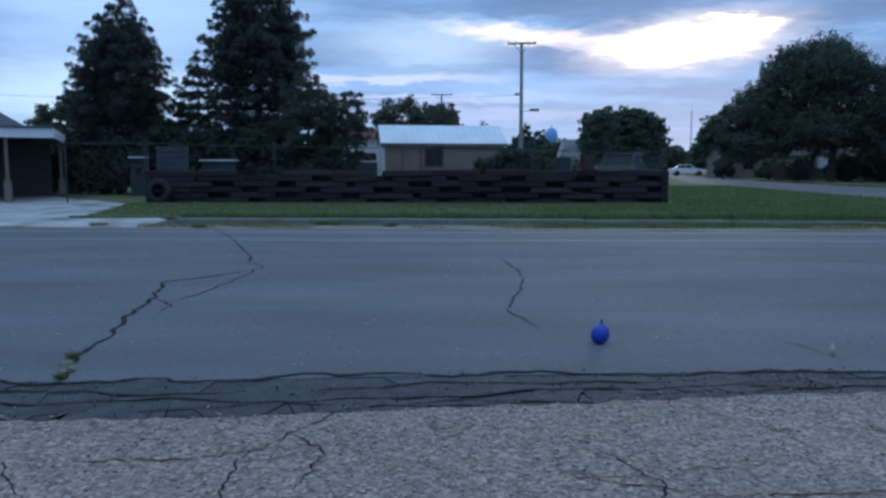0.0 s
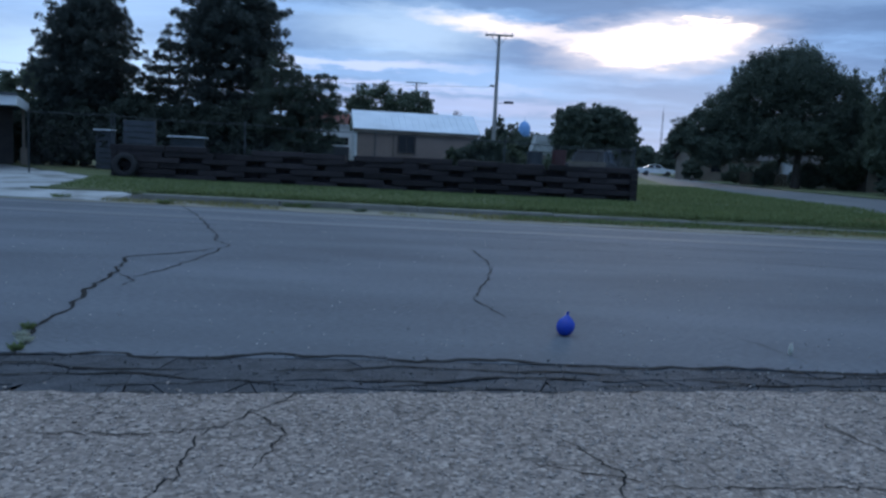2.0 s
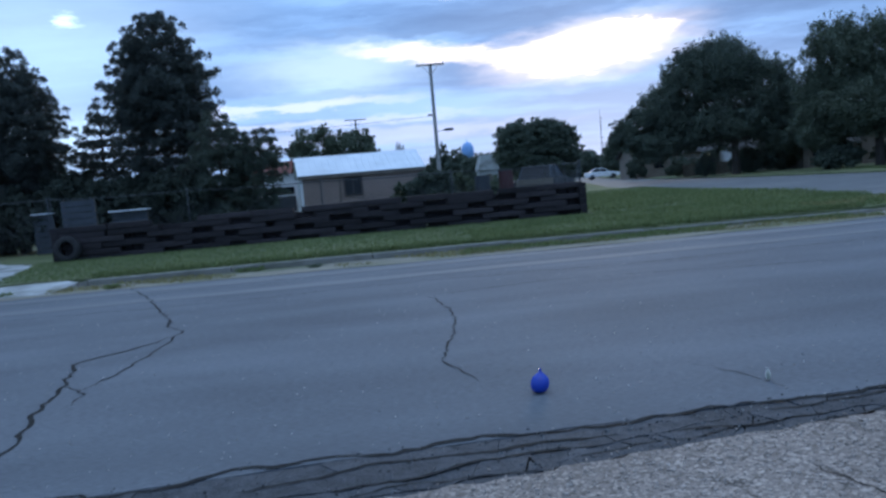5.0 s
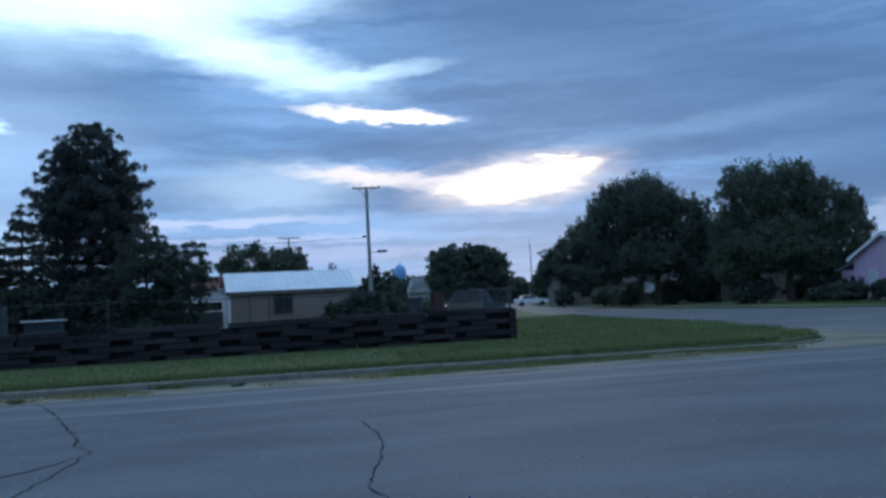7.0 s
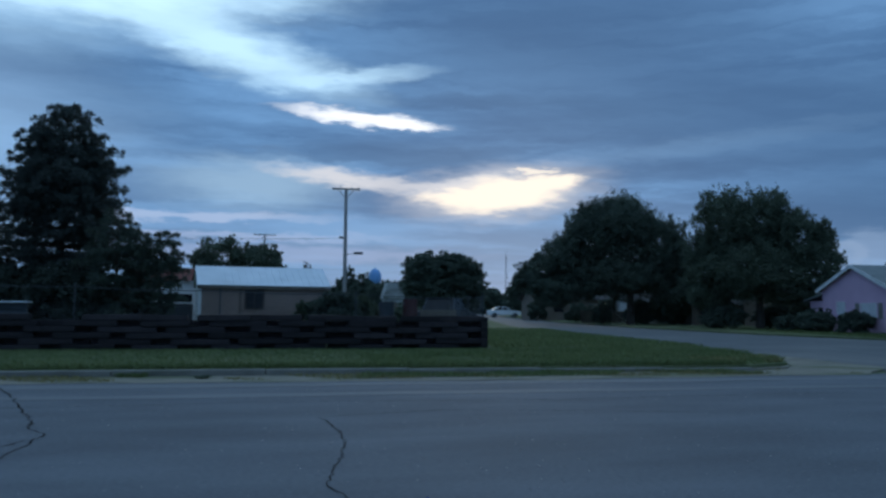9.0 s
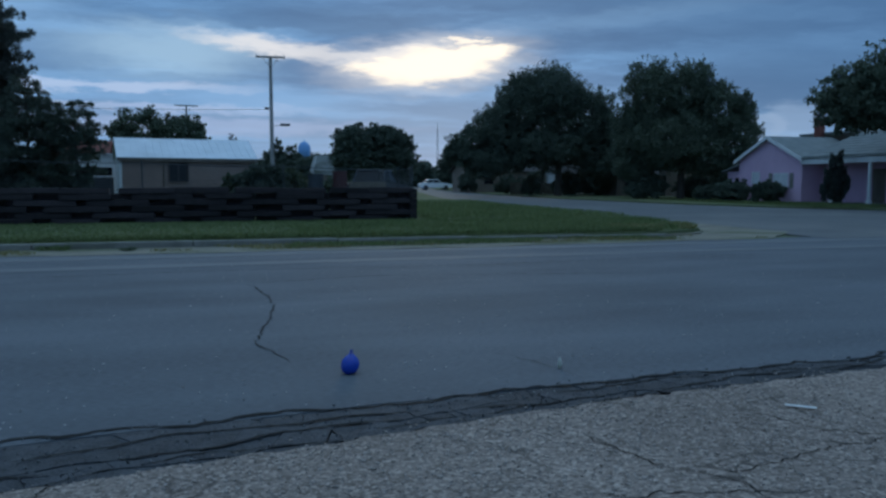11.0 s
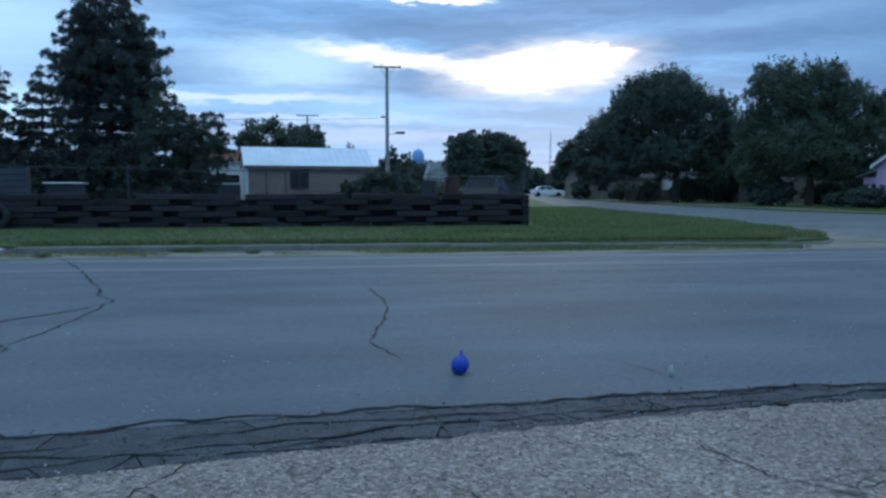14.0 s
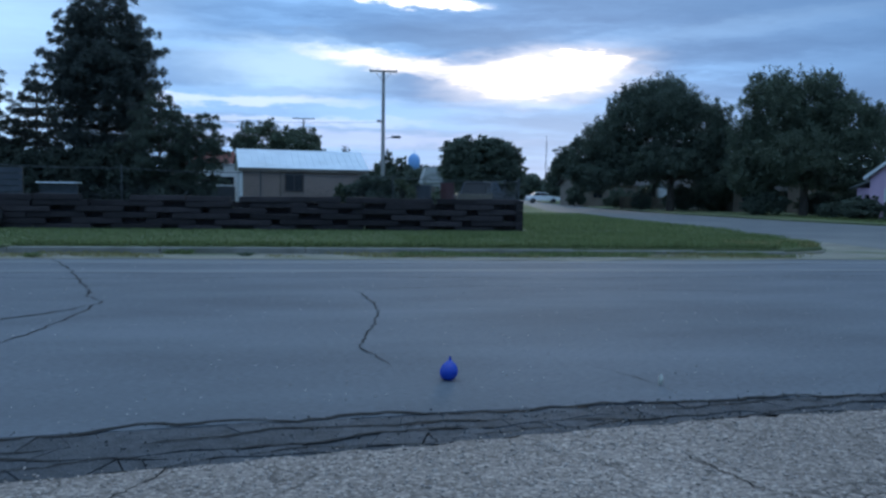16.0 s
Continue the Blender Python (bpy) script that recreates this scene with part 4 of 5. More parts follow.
def chain_link(x0, x1, y, h0, h1, label, base=0.12, step=0.085, sag=0.0):
    fence = thing("chain_link_fence", pose(x0, y, base), label, "fence")
    length = x1 - x0
    n = max(1, round(length / 4.4))
    top = lambda x: h0 + (h1 - h0) * x / length - sag * math.sin(math.pi * ((x / length * n) % 1.0))
    for k in range(n + 1):
        x = length * k / n
        p = part("post", tube((x, 0, -0.3), (x, 0, h0 + (h1 - h0) * k / n + 0.05), 0.022), M_STEEL, fence)
        cap = bmesh.new()
        bmesh.ops.create_uvsphere(cap, u_segments=8, v_segments=5, radius=0.028)
        bmesh.ops.translate(cap, verts=cap.verts, vec=(x, 0, h0 + (h1 - h0) * k / n + 0.06))
        part("post_cap", cap, M_STEEL, p)
    m = n * 4
    bm = sweep([(length * k / m, 0, top(length * k / m * 0.9999)) for k in range(m + 1)], 0.014)
    part("top_rail", bm, M_STEEL, fence)
    roots, tips = [], []
    hh = min(h0, h1) - 0.03
    for k in range(int((length + hh) / step)):
        a = k * step
        for up in (1, -1):
            xa, xb = (a - hh, a) if up > 0 else (a, a - hh)
            za, zb = 0.03, hh
            lo, hi = min(xa, xb), max(xa, xb)
            fa = max(0.0, (0 - lo) / (hi - lo)) if lo < 0 else 0.0
            fb = min(1.0, (length - lo) / (hi - lo)) if hi > length else 1.0
            if fb <= fa:
                continue
            if xa < xb:
                s, e = fa, fb
            else:
                s, e = 1 - fb, 1 - fa
            roots.append((xa + (xb - xa) * s, 0.004 * up + 0.03, za + (zb - za) * s))
            tips.append((xa + (xb - xa) * e, 0.004 * up + 0.03, za + (zb - za) * e))
    v, f = blades(roots, tips, 0.0035)
    tagged(pydata("wire_mesh", v, f, M_STEEL, fence), kind="stuff")
    return fence


chain_link(-11.0, 6.62, 26.05, 2.02, 1.72, "sagging chain-link fence on steel posts behind the timber wall", sag=0.05)
chain_link(-13.9, -11.1, 26.05, 2.02, 2.02, "chain-link fence between carport and timber wall")
back = chain_link(0, 12, 0, 1.76, 1.9, "chain-link fence running back along the side street", sag=0.03)
back.matrix_world = pose(6.66, 26.13, 0.12, 0, 0, 84)

# ---------------------------------------------------------------- the corner yard
def window(parent, x, y0, y1, z0, z1, face, trim=M_WHITE, bars=1, t=0.06, glass=M_GLASS):
    """A window on a wall at x (face "x-") or y (face "y-"), frame proud of the wall, glass set in it."""
    def put(a0, a1, d0, d1, b0, b1):
        return box(x - d1, x - d0, a0, a1, b0, b1, 0.006) if face == "x-" else box(a0, a1, x - d1, x - d0, b0, b1, 0.006)
    bm = put(y0 - t, y1 + t, 0.0, 0.05, z1, z1 + t)
    for a0, a1, b0, b1 in ((y0 - t, y1 + t, z0 - t, z0), (y0 - t, y0, z0, z1), (y1, y1 + t, z0, z1)):
        me = bpy.data.meshes.new("bar")
        piece = put(a0, a1, 0.0, 0.05, b0, b1)
        piece.to_mesh(me)
        piece.free()
        bm.from_mesh(me)
        bpy.data.meshes.remove(me)
    w = part("window", bm, trim, parent)
    for k in range(bars + 1):
        a0, a1 = y0 + (y1 - y0) * k / (bars + 1), y0 + (y1 - y0) * (k + 1) / (bars + 1)
        part("pane", put(a0 + 0.012, a1 - 0.012, 0.005, 0.02, z0, z1), glass, w)
    for k in range(bars):
        a = y0 + (y1 - y0) * (k + 1) / (bars + 1)
        part("mullion", put(a - 0.02, a + 0.02, 0.004, 0.035, z0, z1), trim, w)
    return w


def shed():
    s = thing("shed", pose(-3.92, 35.3, 0.14, 0, 0, 9), "tan sided shed with a white metal roof", "shed")
    L, D, E, R = 5.75, 4.0, 2.36, 3.22
    part("wall", box(0, L, 0, 0.12, -0.1, E), M_SHED, s)
    part("wall", box(0, L, D - 0.12, D, -0.1, E), M_SHED, s)
    for x in (0.0, L - 0.12):
        part("gable_wall", prism([(0.122, -0.1), (D - 0.122, -0.1), (D - 0.122, E - 0.03), (D / 2, R - 0.06), (0.122, E - 0.03)], "x", x, x + 0.12), M_WHITE if x == 0 else M_SHED, s, "pale end wall")
    for k in range(11):
        z = 0.15 + k * 0.2
        part("siding_board", prism([(-0.022, z), (-0.002, z), (-0.002, z + 0.19), (-0.008, z + 0.19)], "x", 0.0, L), M_SHED, s)
    ov = 0.14
    for sy in (0, 1):
        e0, e1 = (-ov, E - 0.02 - ov * 0.42), (D / 2, R)
        a, b = (e0, e1) if sy == 0 else ((D + ov, e0[1]), e1)
        roof = part("roof", prism([a, b, (b[0], b[1] + 0.05), (a[0], a[1] + 0.05)], "x", -0.12, L + 0.12), M_ROOF, s)
        if sy == 0:
            for k in range(20):
                x = -0.1 + k * (L + 0.2) / 19
                part("rib", prism([(a[0], a[1] + 0.05), (b[0], b[1] + 0.05), (b[0], b[1] + 0.072), (a[0], a[1] + 0.072)], "x", x - 0.012, x + 0.012), M_ROOF, roof)
    part("fascia", box(-0.1, L + 0.1, -0.17, -0.142, E - 0.20, E - 0.05), M_WOOD, s, "dark eave board")
    window(s, -0.024, 2.02, 2.76, 1.32, 2.05, "y-", M_DARKROOF)
    # thin rod added to draw the dark line of the door seam
    part("downpipe", tube((1.78, -0.06, 0.0), (1.78, -0.06, 2.2), 0.03), M_WOOD, s)
    part("corner_board", box(-0.02, 0.09, -0.03, -0.003, -0.1, E - 0.05), M_WHITE, s)


def camper():
    c = thing("camper_trailer", pose(-6.7, 41.2, 0.2, 0, 0, 4), "white camper trailer with a dark window band", "camper")
    out = [(0, 0.5), (2.3, 0.5), (2.3, 2.35), (2.1, 2.55), (0.3, 2.55), (0, 2.2)]
    part("body", prism(out, "y", 0.0, 4.2), M_WHITE, c)
    part("window", box(0.2, 1.75, -0.03, -0.004, 1.55, 1.95, 0.01), M_GLASS, c)
    part("lower_panel", box(0.1, 1.8, -0.025, -0.004, 0.62, 1.45, 0.01), M_PANEL, c, "grey lower panel")
    for x in (0.15, 2.15):
        bm = tube((x - 0.1, 2.2, 0.3), (x + 0.1, 2.2, 0.3), 0.3, None, 16)
        part("wheel", bm, M_RUBBER, c)
    part("awning", prism([(-0.1, 2.58), (2.4, 2.58), (2.4, 2.63), (-0.1, 2.63)], "y", -0.15, 4.3), M_ROOF, c)


def power_pole(x, y, h, base, label, lamp=False, arm=1.0, group="power poles", turn=0):
    p = thing("power_pole", pose(x, y, base, 0, 0, turn), label, "power pole", group)
    part("mast", tube((0, 0, -0.5), (0, 0, h), 0.15, 0.10, 12), M_POLE, p)
    bar = part("crossarm", box(-arm, arm, -0.16, -0.06, h - 0.14, h - 0.02, 0.01), M_POLE, p)
    for k in (-0.92, -0.4, 0.4, 0.92):
        part("insulator", tube((k * arm, -0.11, h - 0.02), (k * arm, -0.11, h + 0.10), 0.035, 0.022, 8), M_WHITE, bar)
    for sgn in (-1, 1):
        part("brace", tube((0, -0.12, h - 0.75), (sgn * arm * 0.55, -0.11, h - 0.14), 0.014, None, 5), M_STEEL, p)
    if lamp:
        part("lamp_arm", tube((0.05, 0, h * 0.53 - 0.05), (0.62, 0, h * 0.53 + 0.03), 0.02, None, 6), M_STEEL, p)
        part("lamp_head", box(0.55, 1.18, -0.13, 0.13, h * 0.53 - 0.03, h * 0.53 + 0.13, 0.04), M_PANEL, p, "grey street-light head")
        part("bracket", box(-0.42, -0.14, -0.06, 0.06, h * 0.64, h * 0.64 + 0.12, 0.02), M_STEEL, p)
    return p


def cable(a, b, sag, label):
    line = [Vector(a).lerp(Vector(b), k / 16) - Vector((0, 0, sag * 4 * (k / 16) * (1 - k / 16))) for k in range(17)]
    bm = sweep(line, 0.010, 4)
    ob = part("power_cable", bm, M_RUBBER)
    tagged(ob, label, "cable", "overhead cables")


def vehicle(m, name, label, paint, outline, cabin, width, wheels, radius, group=""):
    """Body from its side outline (x along, z up), glasshouse set in, wheels, lamps, bumpers."""
    c = thing(name, m, label, "car" if name == "car" else "truck", group)
    bm = prism(outline, "y", -width / 2, width / 2)
    bmesh.ops.bevel(bm, geom=[e for e in bm.edges], offset=0.05, segments=2, affect="EDGES")
    body = part("body", bm, paint, c, smooth=False)
    top = max(z for _, z in cabin)
    low = min(z for _, z in cabin)
    cab = bmesh.new()
    rings = []
    for sgn in (-1, 1):
        rings.append([cab.verts.new((x, sgn * (width / 2 - 0.04 - 0.16 * (z - low) / (top - low)), z)) for x, z in cabin])
    n = len(cabin)
    for k in range(n):
        cab.faces.new((rings[0][k], rings[0][(k + 1) % n], rings[1][(k + 1) % n], rings[1][k]))
    cab.faces.new(rings[0][::-1])
    cab.faces.new(rings[1])
    part("glasshouse", cab, M_GLASS, c, "dark windows")
    xs_top = [x for x, z in cabin if z > top - 0.08]
    part("roof", box(min(xs_top) - 0.08, max(xs_top) + 0.08, -width / 2 + 0.19, width / 2 - 0.19, top - 0.02, top + 0.05, 0.03), paint, c)
    mid = (min(xs_top) + max(xs_top)) / 2
    for sgn in (-1, 1):
        yb, yt = sgn * (width / 2 - 0.03), sgn * (width / 2 - 0.19)
        part("pillar", tube((mid, yb, low), (mid, yt, top), 0.035, None, 6), paint, c)
        part("pillar", tube((cabin[0][0], yb, low), (min(xs_top), yt, top), 0.035, None, 6), paint, c)
        part("pillar", tube((cabin[-1][0], yb, low), (max(xs_top), yt, top), 0.035, None, 6), paint, c)
        for wx in wheels:
            w = part("wheel", tube((wx, sgn * (width / 2 - 0.19), radius), (wx, sgn * (width / 2 + 0.012), radius), radius, None, 20), M_RUBBER, c, "black tyre")
            part("rim", tube((wx, sgn * (width / 2 + 0.005), radius), (wx, sgn * (width / 2 + 0.02), radius), radius * 0.62, radius * 0.5, 14), M_STEEL, w)
        part("mirror", box(cabin[0][0] + 0.25, cabin[0][0] + 0.37, sgn * (width / 2 + 0.02), sgn * (width / 2 + 0.16), low + 0.02, low + 0.16, 0.02), paint, c)
        x0, x1 = min(x for x, _ in outline), max(x for x, _ in outline)
        part("headlight", box(x0 - 0.015, x0 + 0.06, sgn * width * 0.36 - 0.14, sgn * width * 0.36 + 0.14, low - 0.26, low - 0.12, 0.02), M_WHITE, c)
        part("tail_light", box(x1 - 0.06, x1 + 0.015, sgn * width * 0.38 - 0.12, sgn * width * 0.38 + 0.12, low - 0.24, low - 0.10, 0.02), M_MAROON, c)
    for x in (x0 - 0.05, x1 - 0.05):
        part("bumper", box(x, x + 0.1, -width / 2 + 0.06, width / 2 - 0.06, 0.36, 0.52, 0.02), M_STEEL, c)
    return c


shed()
camper()
power_pole(3.5, 50.5, 9.36, 0.14, "tall grey wooden power pole with crossarm and street light", True, 0.92, turn=-4)
power_pole(-3.2, 92, 9.9, 0.43, "distant wooden power pole with a short crossarm", False, 1.3, turn=8)
cable((3.4, 50.4, 6.1), (-40, 52, 6.8), 0.5, "thin overhead service cable")

vehicle(pose(29.5, 103, 0.51, 0, 0, 172), "car", "white sedan parked on the side street", M_CARPAINT,
        [(-2.35, 0.35), (2.35, 0.35), (2.38, 0.75), (2.3, 0.98), (1.5, 1.02), (-1.0, 1.0), (-2.2, 0.86), (-2.38, 0.7)],
        [(-0.95, 0.98), (-0.25, 1.42), (0.95, 1.44), (1.75, 1.0)], 1.82, (-1.45, 1.4), 0.33)
vehicle(pose(8.3, 41.0, 0.2, 0, 0, 235), "pickup_truck", "dark pickup truck parked in the yard", M_TRUCKPAINT,
        [(-2.6, 0.5), (2.7, 0.5), (2.75, 1.15), (0.6, 1.2), (-1.2, 1.18), (-2.5, 1.08), (-2.68, 0.8)],
        [(-1.15, 1.16), (-0.55, 1.82), (0.5, 1.84), (0.85, 1.18)], 1.95, (-1.7, 1.75), 0.38)


def barrel(x, y, label, material, r=0.29, h=0.88):
    b = thing("barrel", pose(x, y, 0.12 + tz(y)), label, "barrel")
    bm = bmesh.new()
    for z0, z1, r0, r1 in ((0, h * 0.33, r, r), (h * 0.33, h * 0.36, r * 1.05, r * 1.05), (h * 0.36, h * 0.64, r, r), (h * 0.64, h * 0.67, r * 1.05, r * 1.05), (h * 0.67, h, r, r)):
        tube((0, 0, z0), (0, 0, z1), r0, r1, 18, bm)
    part("drum", bm, material, b)
    part("lid", tube((0, 0, h + 0.002), (0, 0, h + 0.03), r * 1.04, r * 1.04, 18), M_STEEL, b)


def stand(x, y, w, h, label, material, name, category, top=0.0):
    """A crate stack of boards and posts, behind the fence."""
    s = thing(name, pose(x, y, 0.12 + tz(y)), label, category)
    for sx in (-1, 1):
        part("post", box(sx * w / 2 - 0.05, sx * w / 2 + 0.05, -0.05, 0.05, -0.05, h, 0.008), M_WOOD, s)
    n = max(3, int(h / 0.22))
    for k in range(n):
        part("board", box(-w / 2 - 0.06, w / 2 + 0.06, -0.085, -0.055, h * k / n + 0.01, h * (k + 1) / n - 0.012, 0.006), material, s)
    if top:
        part("top_sheet", box(-w / 2 - 0.1, w / 2 + 0.1, -top, top, h + 0.002, h + 0.05, 0.008), M_ROOF, s, "pale metal top sheet")


barrel(5.4, 34.5, "maroon steel drum behind the fence", M_MAROON, 0.33, 1.75)
barrel(4.4, 35.2, "blue-grey steel drum behind the fence", M_PANEL, 0.36, 1.6)
stand(6.0, 31.0, 1.4, 1.30, "dark upright wooden pallet behind the fence", M_WOOD, "pallet", "pallet")
stand(-11.3, 29.0, 1.1, 2.0, "tall grey sheet-metal panel behind the fence", M_PANEL, "metal_panel", "panel")
stand(-9.7, 29.6, 1.2, 1.45, "low grey sheet-metal stack behind the fence", M_PANEL, "metal_panel", "panel", 0.3)
stand(-13.9, 32.0, 0.7, 1.6, "grey board gate beyond the fence", M_PANEL, "board_gate", "gate", 0.2)


def white_hut():
    h = thing("small_barn", pose(12.1, 90, 0.43), "small white barn with a steep roof", "barn")
    part("wall", box(-1.1, 1.1, 0, 3, -0.2, 2.5), M_CONC, h)
    part("roof", prism([(-1.3, 2.4), (1.3, 2.4), (0.75, 4.3), (-0.75, 4.3)], "y", -0.2, 3.2), M_CONC, h, "pale steep roof")
    part("door", box(-0.4, 0.4, -0.05, -0.004, 0, 2.0, 0.01), M_WOOD, h)


white_hut()


def water_tower():
    w = thing("water_tower", pose(27.2, 250, 0.7), "blue water tower far beyond the houses", "water tower")
    bm = bmesh.new()
    prof = [(0.0, 8.7), (1.2, 9.0), (1.9, 9.8), (2.1, 11.2), (2.0, 12.8), (1.3, 14.0), (0.4, 14.5), (0.0, 14.6)]
    rings = [[bm.verts.new((r * math.cos(k * math.tau / 20), r * math.sin(k * math.tau / 20), z)) for k in range(20)] for r, z in prof[1:-1]]
    for a, b in zip(rings, rings[1:]):
        for k in range(20):
            bm.faces.new((a[k], a[(k + 1) % 20], b[(k + 1) % 20], b[k]))
    bm.faces.new(rings[0][::-1])
    bm.faces.new(rings[-1])
    tank = part("tank", bm, M_TANK, w, smooth=True)
    part("vent", tube((0, 0, 14.4), (0, 0, 15.6), 0.12, 0.05), M_TANK, tank)
    part("riser", tube((0, 0, 0), (0, 0, 9.7), 0.6, 0.5, 12), M_TANK, w)
    for k in range(4):
        a = k * math.tau / 4 + 0.4
        part("leg", tube((3.4 * math.cos(a), 3.4 * math.sin(a), 0), (1.75 * math.cos(a), 1.75 * math.sin(a), 10.4), 0.14), M_TANK, w)


water_tower()


def radio_mast():
    m = thing("radio_mast", pose(58.0, 200, 0.7), "thin steel radio mast far beyond the trees", "mast")
    for k in range(3):
        a = k * math.tau / 3
        part("leg", tube((0.5 * math.cos(a), 0.5 * math.sin(a), -0.3), (0.12 * math.cos(a), 0.12 * math.sin(a), 15.6), 0.05, 0.035, 5), M_STEEL, m)
    for k in range(12):
        f = (k + 0.5) / 12
        q = 0.5 - 0.38 * f
        part("brace", tube((q, 0, 15.6 * f), (-q * 0.5, q * 0.87, 15.6 * f + 0.9), 0.03, None, 4), M_STEEL, m)
    part("aerial", tube((0, 0, 15.5), (0, 0, 17.4), 0.04, 0.02, 5), M_STEEL, m)


radio_mast()

# ---------------------------------------------------------------- the pink house and its neighbours


def pink_house():
    h = thing("house", pose(35.0, 42.05, 0.14), "pink stucco house with grey roof and white porch", "house")
    G, E, P = 2.95, 2.80, 4.22
    part("wall", prism([(-G, -0.1), (G, -0.1), (G, E), (0, P), (-G, E)], "x", 0.0, 5.0), M_PINK, h)
    part("wall", box(1.9, 9.0, -12.0, -G - 0.004, -0.1, 2.75), M_PINK, h)
    part("lean_to_wall", box(0.9, 6.0, G + 0.004, G + 2.4, -0.1, 2.1), M_PINK, h)
    ov, rise = 0.25, (P - E) / G
    for s in (-1, 1):
        a, b = (s * (G + ov), E - ov * rise + 0.03), (0.0, P + 0.03)
        part("roof", prism([a, b, (b[0], b[1] + 0.09), (a[0], a[1] + 0.09)], "x", -0.28, 5.2), M_SHINGLE, h)
        part("barge_board", prism([(a[0], a[1] - 0.13), (0, b[1] - 0.13), (0, b[1] + 0.11), (a[0], a[1] + 0.11)], "x", -0.31, -0.283), M_WHITE, h, "white barge board")
    part("lean_to_roof", prism([(G + 2.75, 2.05), (G - 0.1, 2.72), (G - 0.1, 2.82), (G + 2.75, 2.15)], "x", 0.6, 6.3), M_SHINGLE, h)
    main = part("roof", prism([(-0.25, 2.78), (5.0, 4.62), (5.0, 4.73), (-0.25, 2.90)], "y", -12.3, -G - ov - 0.02), M_SHINGLE, h)
    part("roof", prism([(5.0, 4.62), (10.0, 2.7), (10.0, 2.81), (5.0, 4.73)], "y", -12.3, 3.0), M_SHINGLE, h)
    for k in range(9):
        f = (k + 1) / 10
        x, z = -0.25 + 5.25 * f, 2.90 + 1.83 * f
        part("shingle_course", box(x - 0.02, x + 0.05, -12.28, -G - ov - 0.04, z - 0.01, z + 0.032), M_SHINGLE, main)
    ch = part("chimney", box(4.6, 5.1, 0.7, 1.2, 4.2, 5.62, 0.015), M_BRICK, h, "red brick chimney")
    part("chimney_cap", box(4.53, 5.17, 0.63, 1.27, 5.624, 5.72, 0.01), M_KERB, ch)
    part("flue", tube((4.82, 0.95, 5.72), (4.82, 0.95, 6.1), 0.10), M_PANEL, ch)
    part("porch_beam", box(-0.12, 0.06, -12.0, -G - 0.01, 2.42, 2.74, 0.01), M_WHITE, h, "white porch beam")
    part("porch_floor", box(-0.2, 1.89, -12.0, -G - 0.01, -0.08, 0.10, 0.01), M_KERB, h)
    for y in (-5.45, -8.1, -10.7):
        p = part("porch_post", box(-0.10, 0.04, y - 0.07, y + 0.07, 0.10, 2.42, 0.01), M_WHITE, h, "white porch post")
        part("post_base", box(-0.15, 0.09, y - 0.12, y + 0.12, 0.10, 0.28, 0.01), M_WHITE, p)
    d = part("door", box(1.86, 1.897, -7.4, -6.5, 0.1, 2.1, 0.01), M_WOOD, h)
    part("door_handle", tube((1.80, -6.6, 1.05), (1.86, -6.6, 1.05), 0.03), M_STEEL, d)
    window(h, 0.0, -1.75, -0.55, 0.95, 1.85, "x-", M_WHITE, glass=M_CURTAIN)
    window(h, 0.0, 0.9, 1.55, 1.25, 1.95, "x-", M_WHITE, 0, glass=M_CURTAIN)
    for y in (-2.1, -0.2):
        part("shutter", box(-0.035, -0.003, y - 0.17, y + 0.17, 0.92, 1.9, 0.008), M_KERB, h)
    window(h, 1.9, -10.0, -8.8, 0.95, 2.0, "x-", M_WHITE)
    window(h, 0.9, G + 0.8, G + 1.5, 0.9, 1.6, "x-", M_WOOD, 0)


def cottage(x, y, w, d, eave, ridge, wall_mat, roof_mat, label, lamp=None, turn=0.0, doors=((0.5, 0.9),)):
    h = thing("house", pose(x, y, 0.05 + tz(y), 0, 0, turn), label, "house")
    part("wall", box(0, w, 0, d, -0.15, eave), wall_mat, h)
    for s in (0, 1):
        a, b = ((-0.35, eave - 0.12), (d / 2, ridge)) if s == 0 else ((d + 0.35, eave - 0.12), (d / 2, ridge))
        part("roof", prism([a, b, (b[0], b[1] + 0.1), (a[0], a[1] + 0.1)], "x", -0.4, w + 0.4), roof_mat, h)
    for gx in (0.0, w - 0.1):
        part("gable", prism([(0.0, eave + 0.002), (d, eave + 0.002), (d / 2, ridge - 0.05)], "x", gx, gx + 0.1), wall_mat, h)
    for f0, f1 in doors:
        dr = part("door", box(w * f0, w * f0 + f1, -0.05, -0.004, 0.1, 2.05, 0.01), M_WOOD, h)
        part("door_handle", tube((w * f0 + 0.1, -0.11, 1.05), (w * f0 + 0.1, -0.05, 1.05), 0.03), M_STEEL, dr)
    for f in (0.12, 0.72):
        window(h, 0.0, w * f, w * f + 1.1, 0.95, 1.95, "y-", M_TAN)
    if lamp:
        lp = part("porch_lamp", box(lamp - 0.06, lamp + 0.06, -0.12, -0.004, 2.08, 2.14, 0.01), M_PANEL, h)
        bm = bmesh.new()
        bmesh.ops.create_uvsphere(bm, u_segments=10, v_segments=8, radius=0.05)
        bmesh.ops.translate(bm, verts=bm.verts, vec=(lamp, -0.12, 1.96))
        part("bulb", bm, M_LAMP, lp, "glowing warm bulb")
    return h


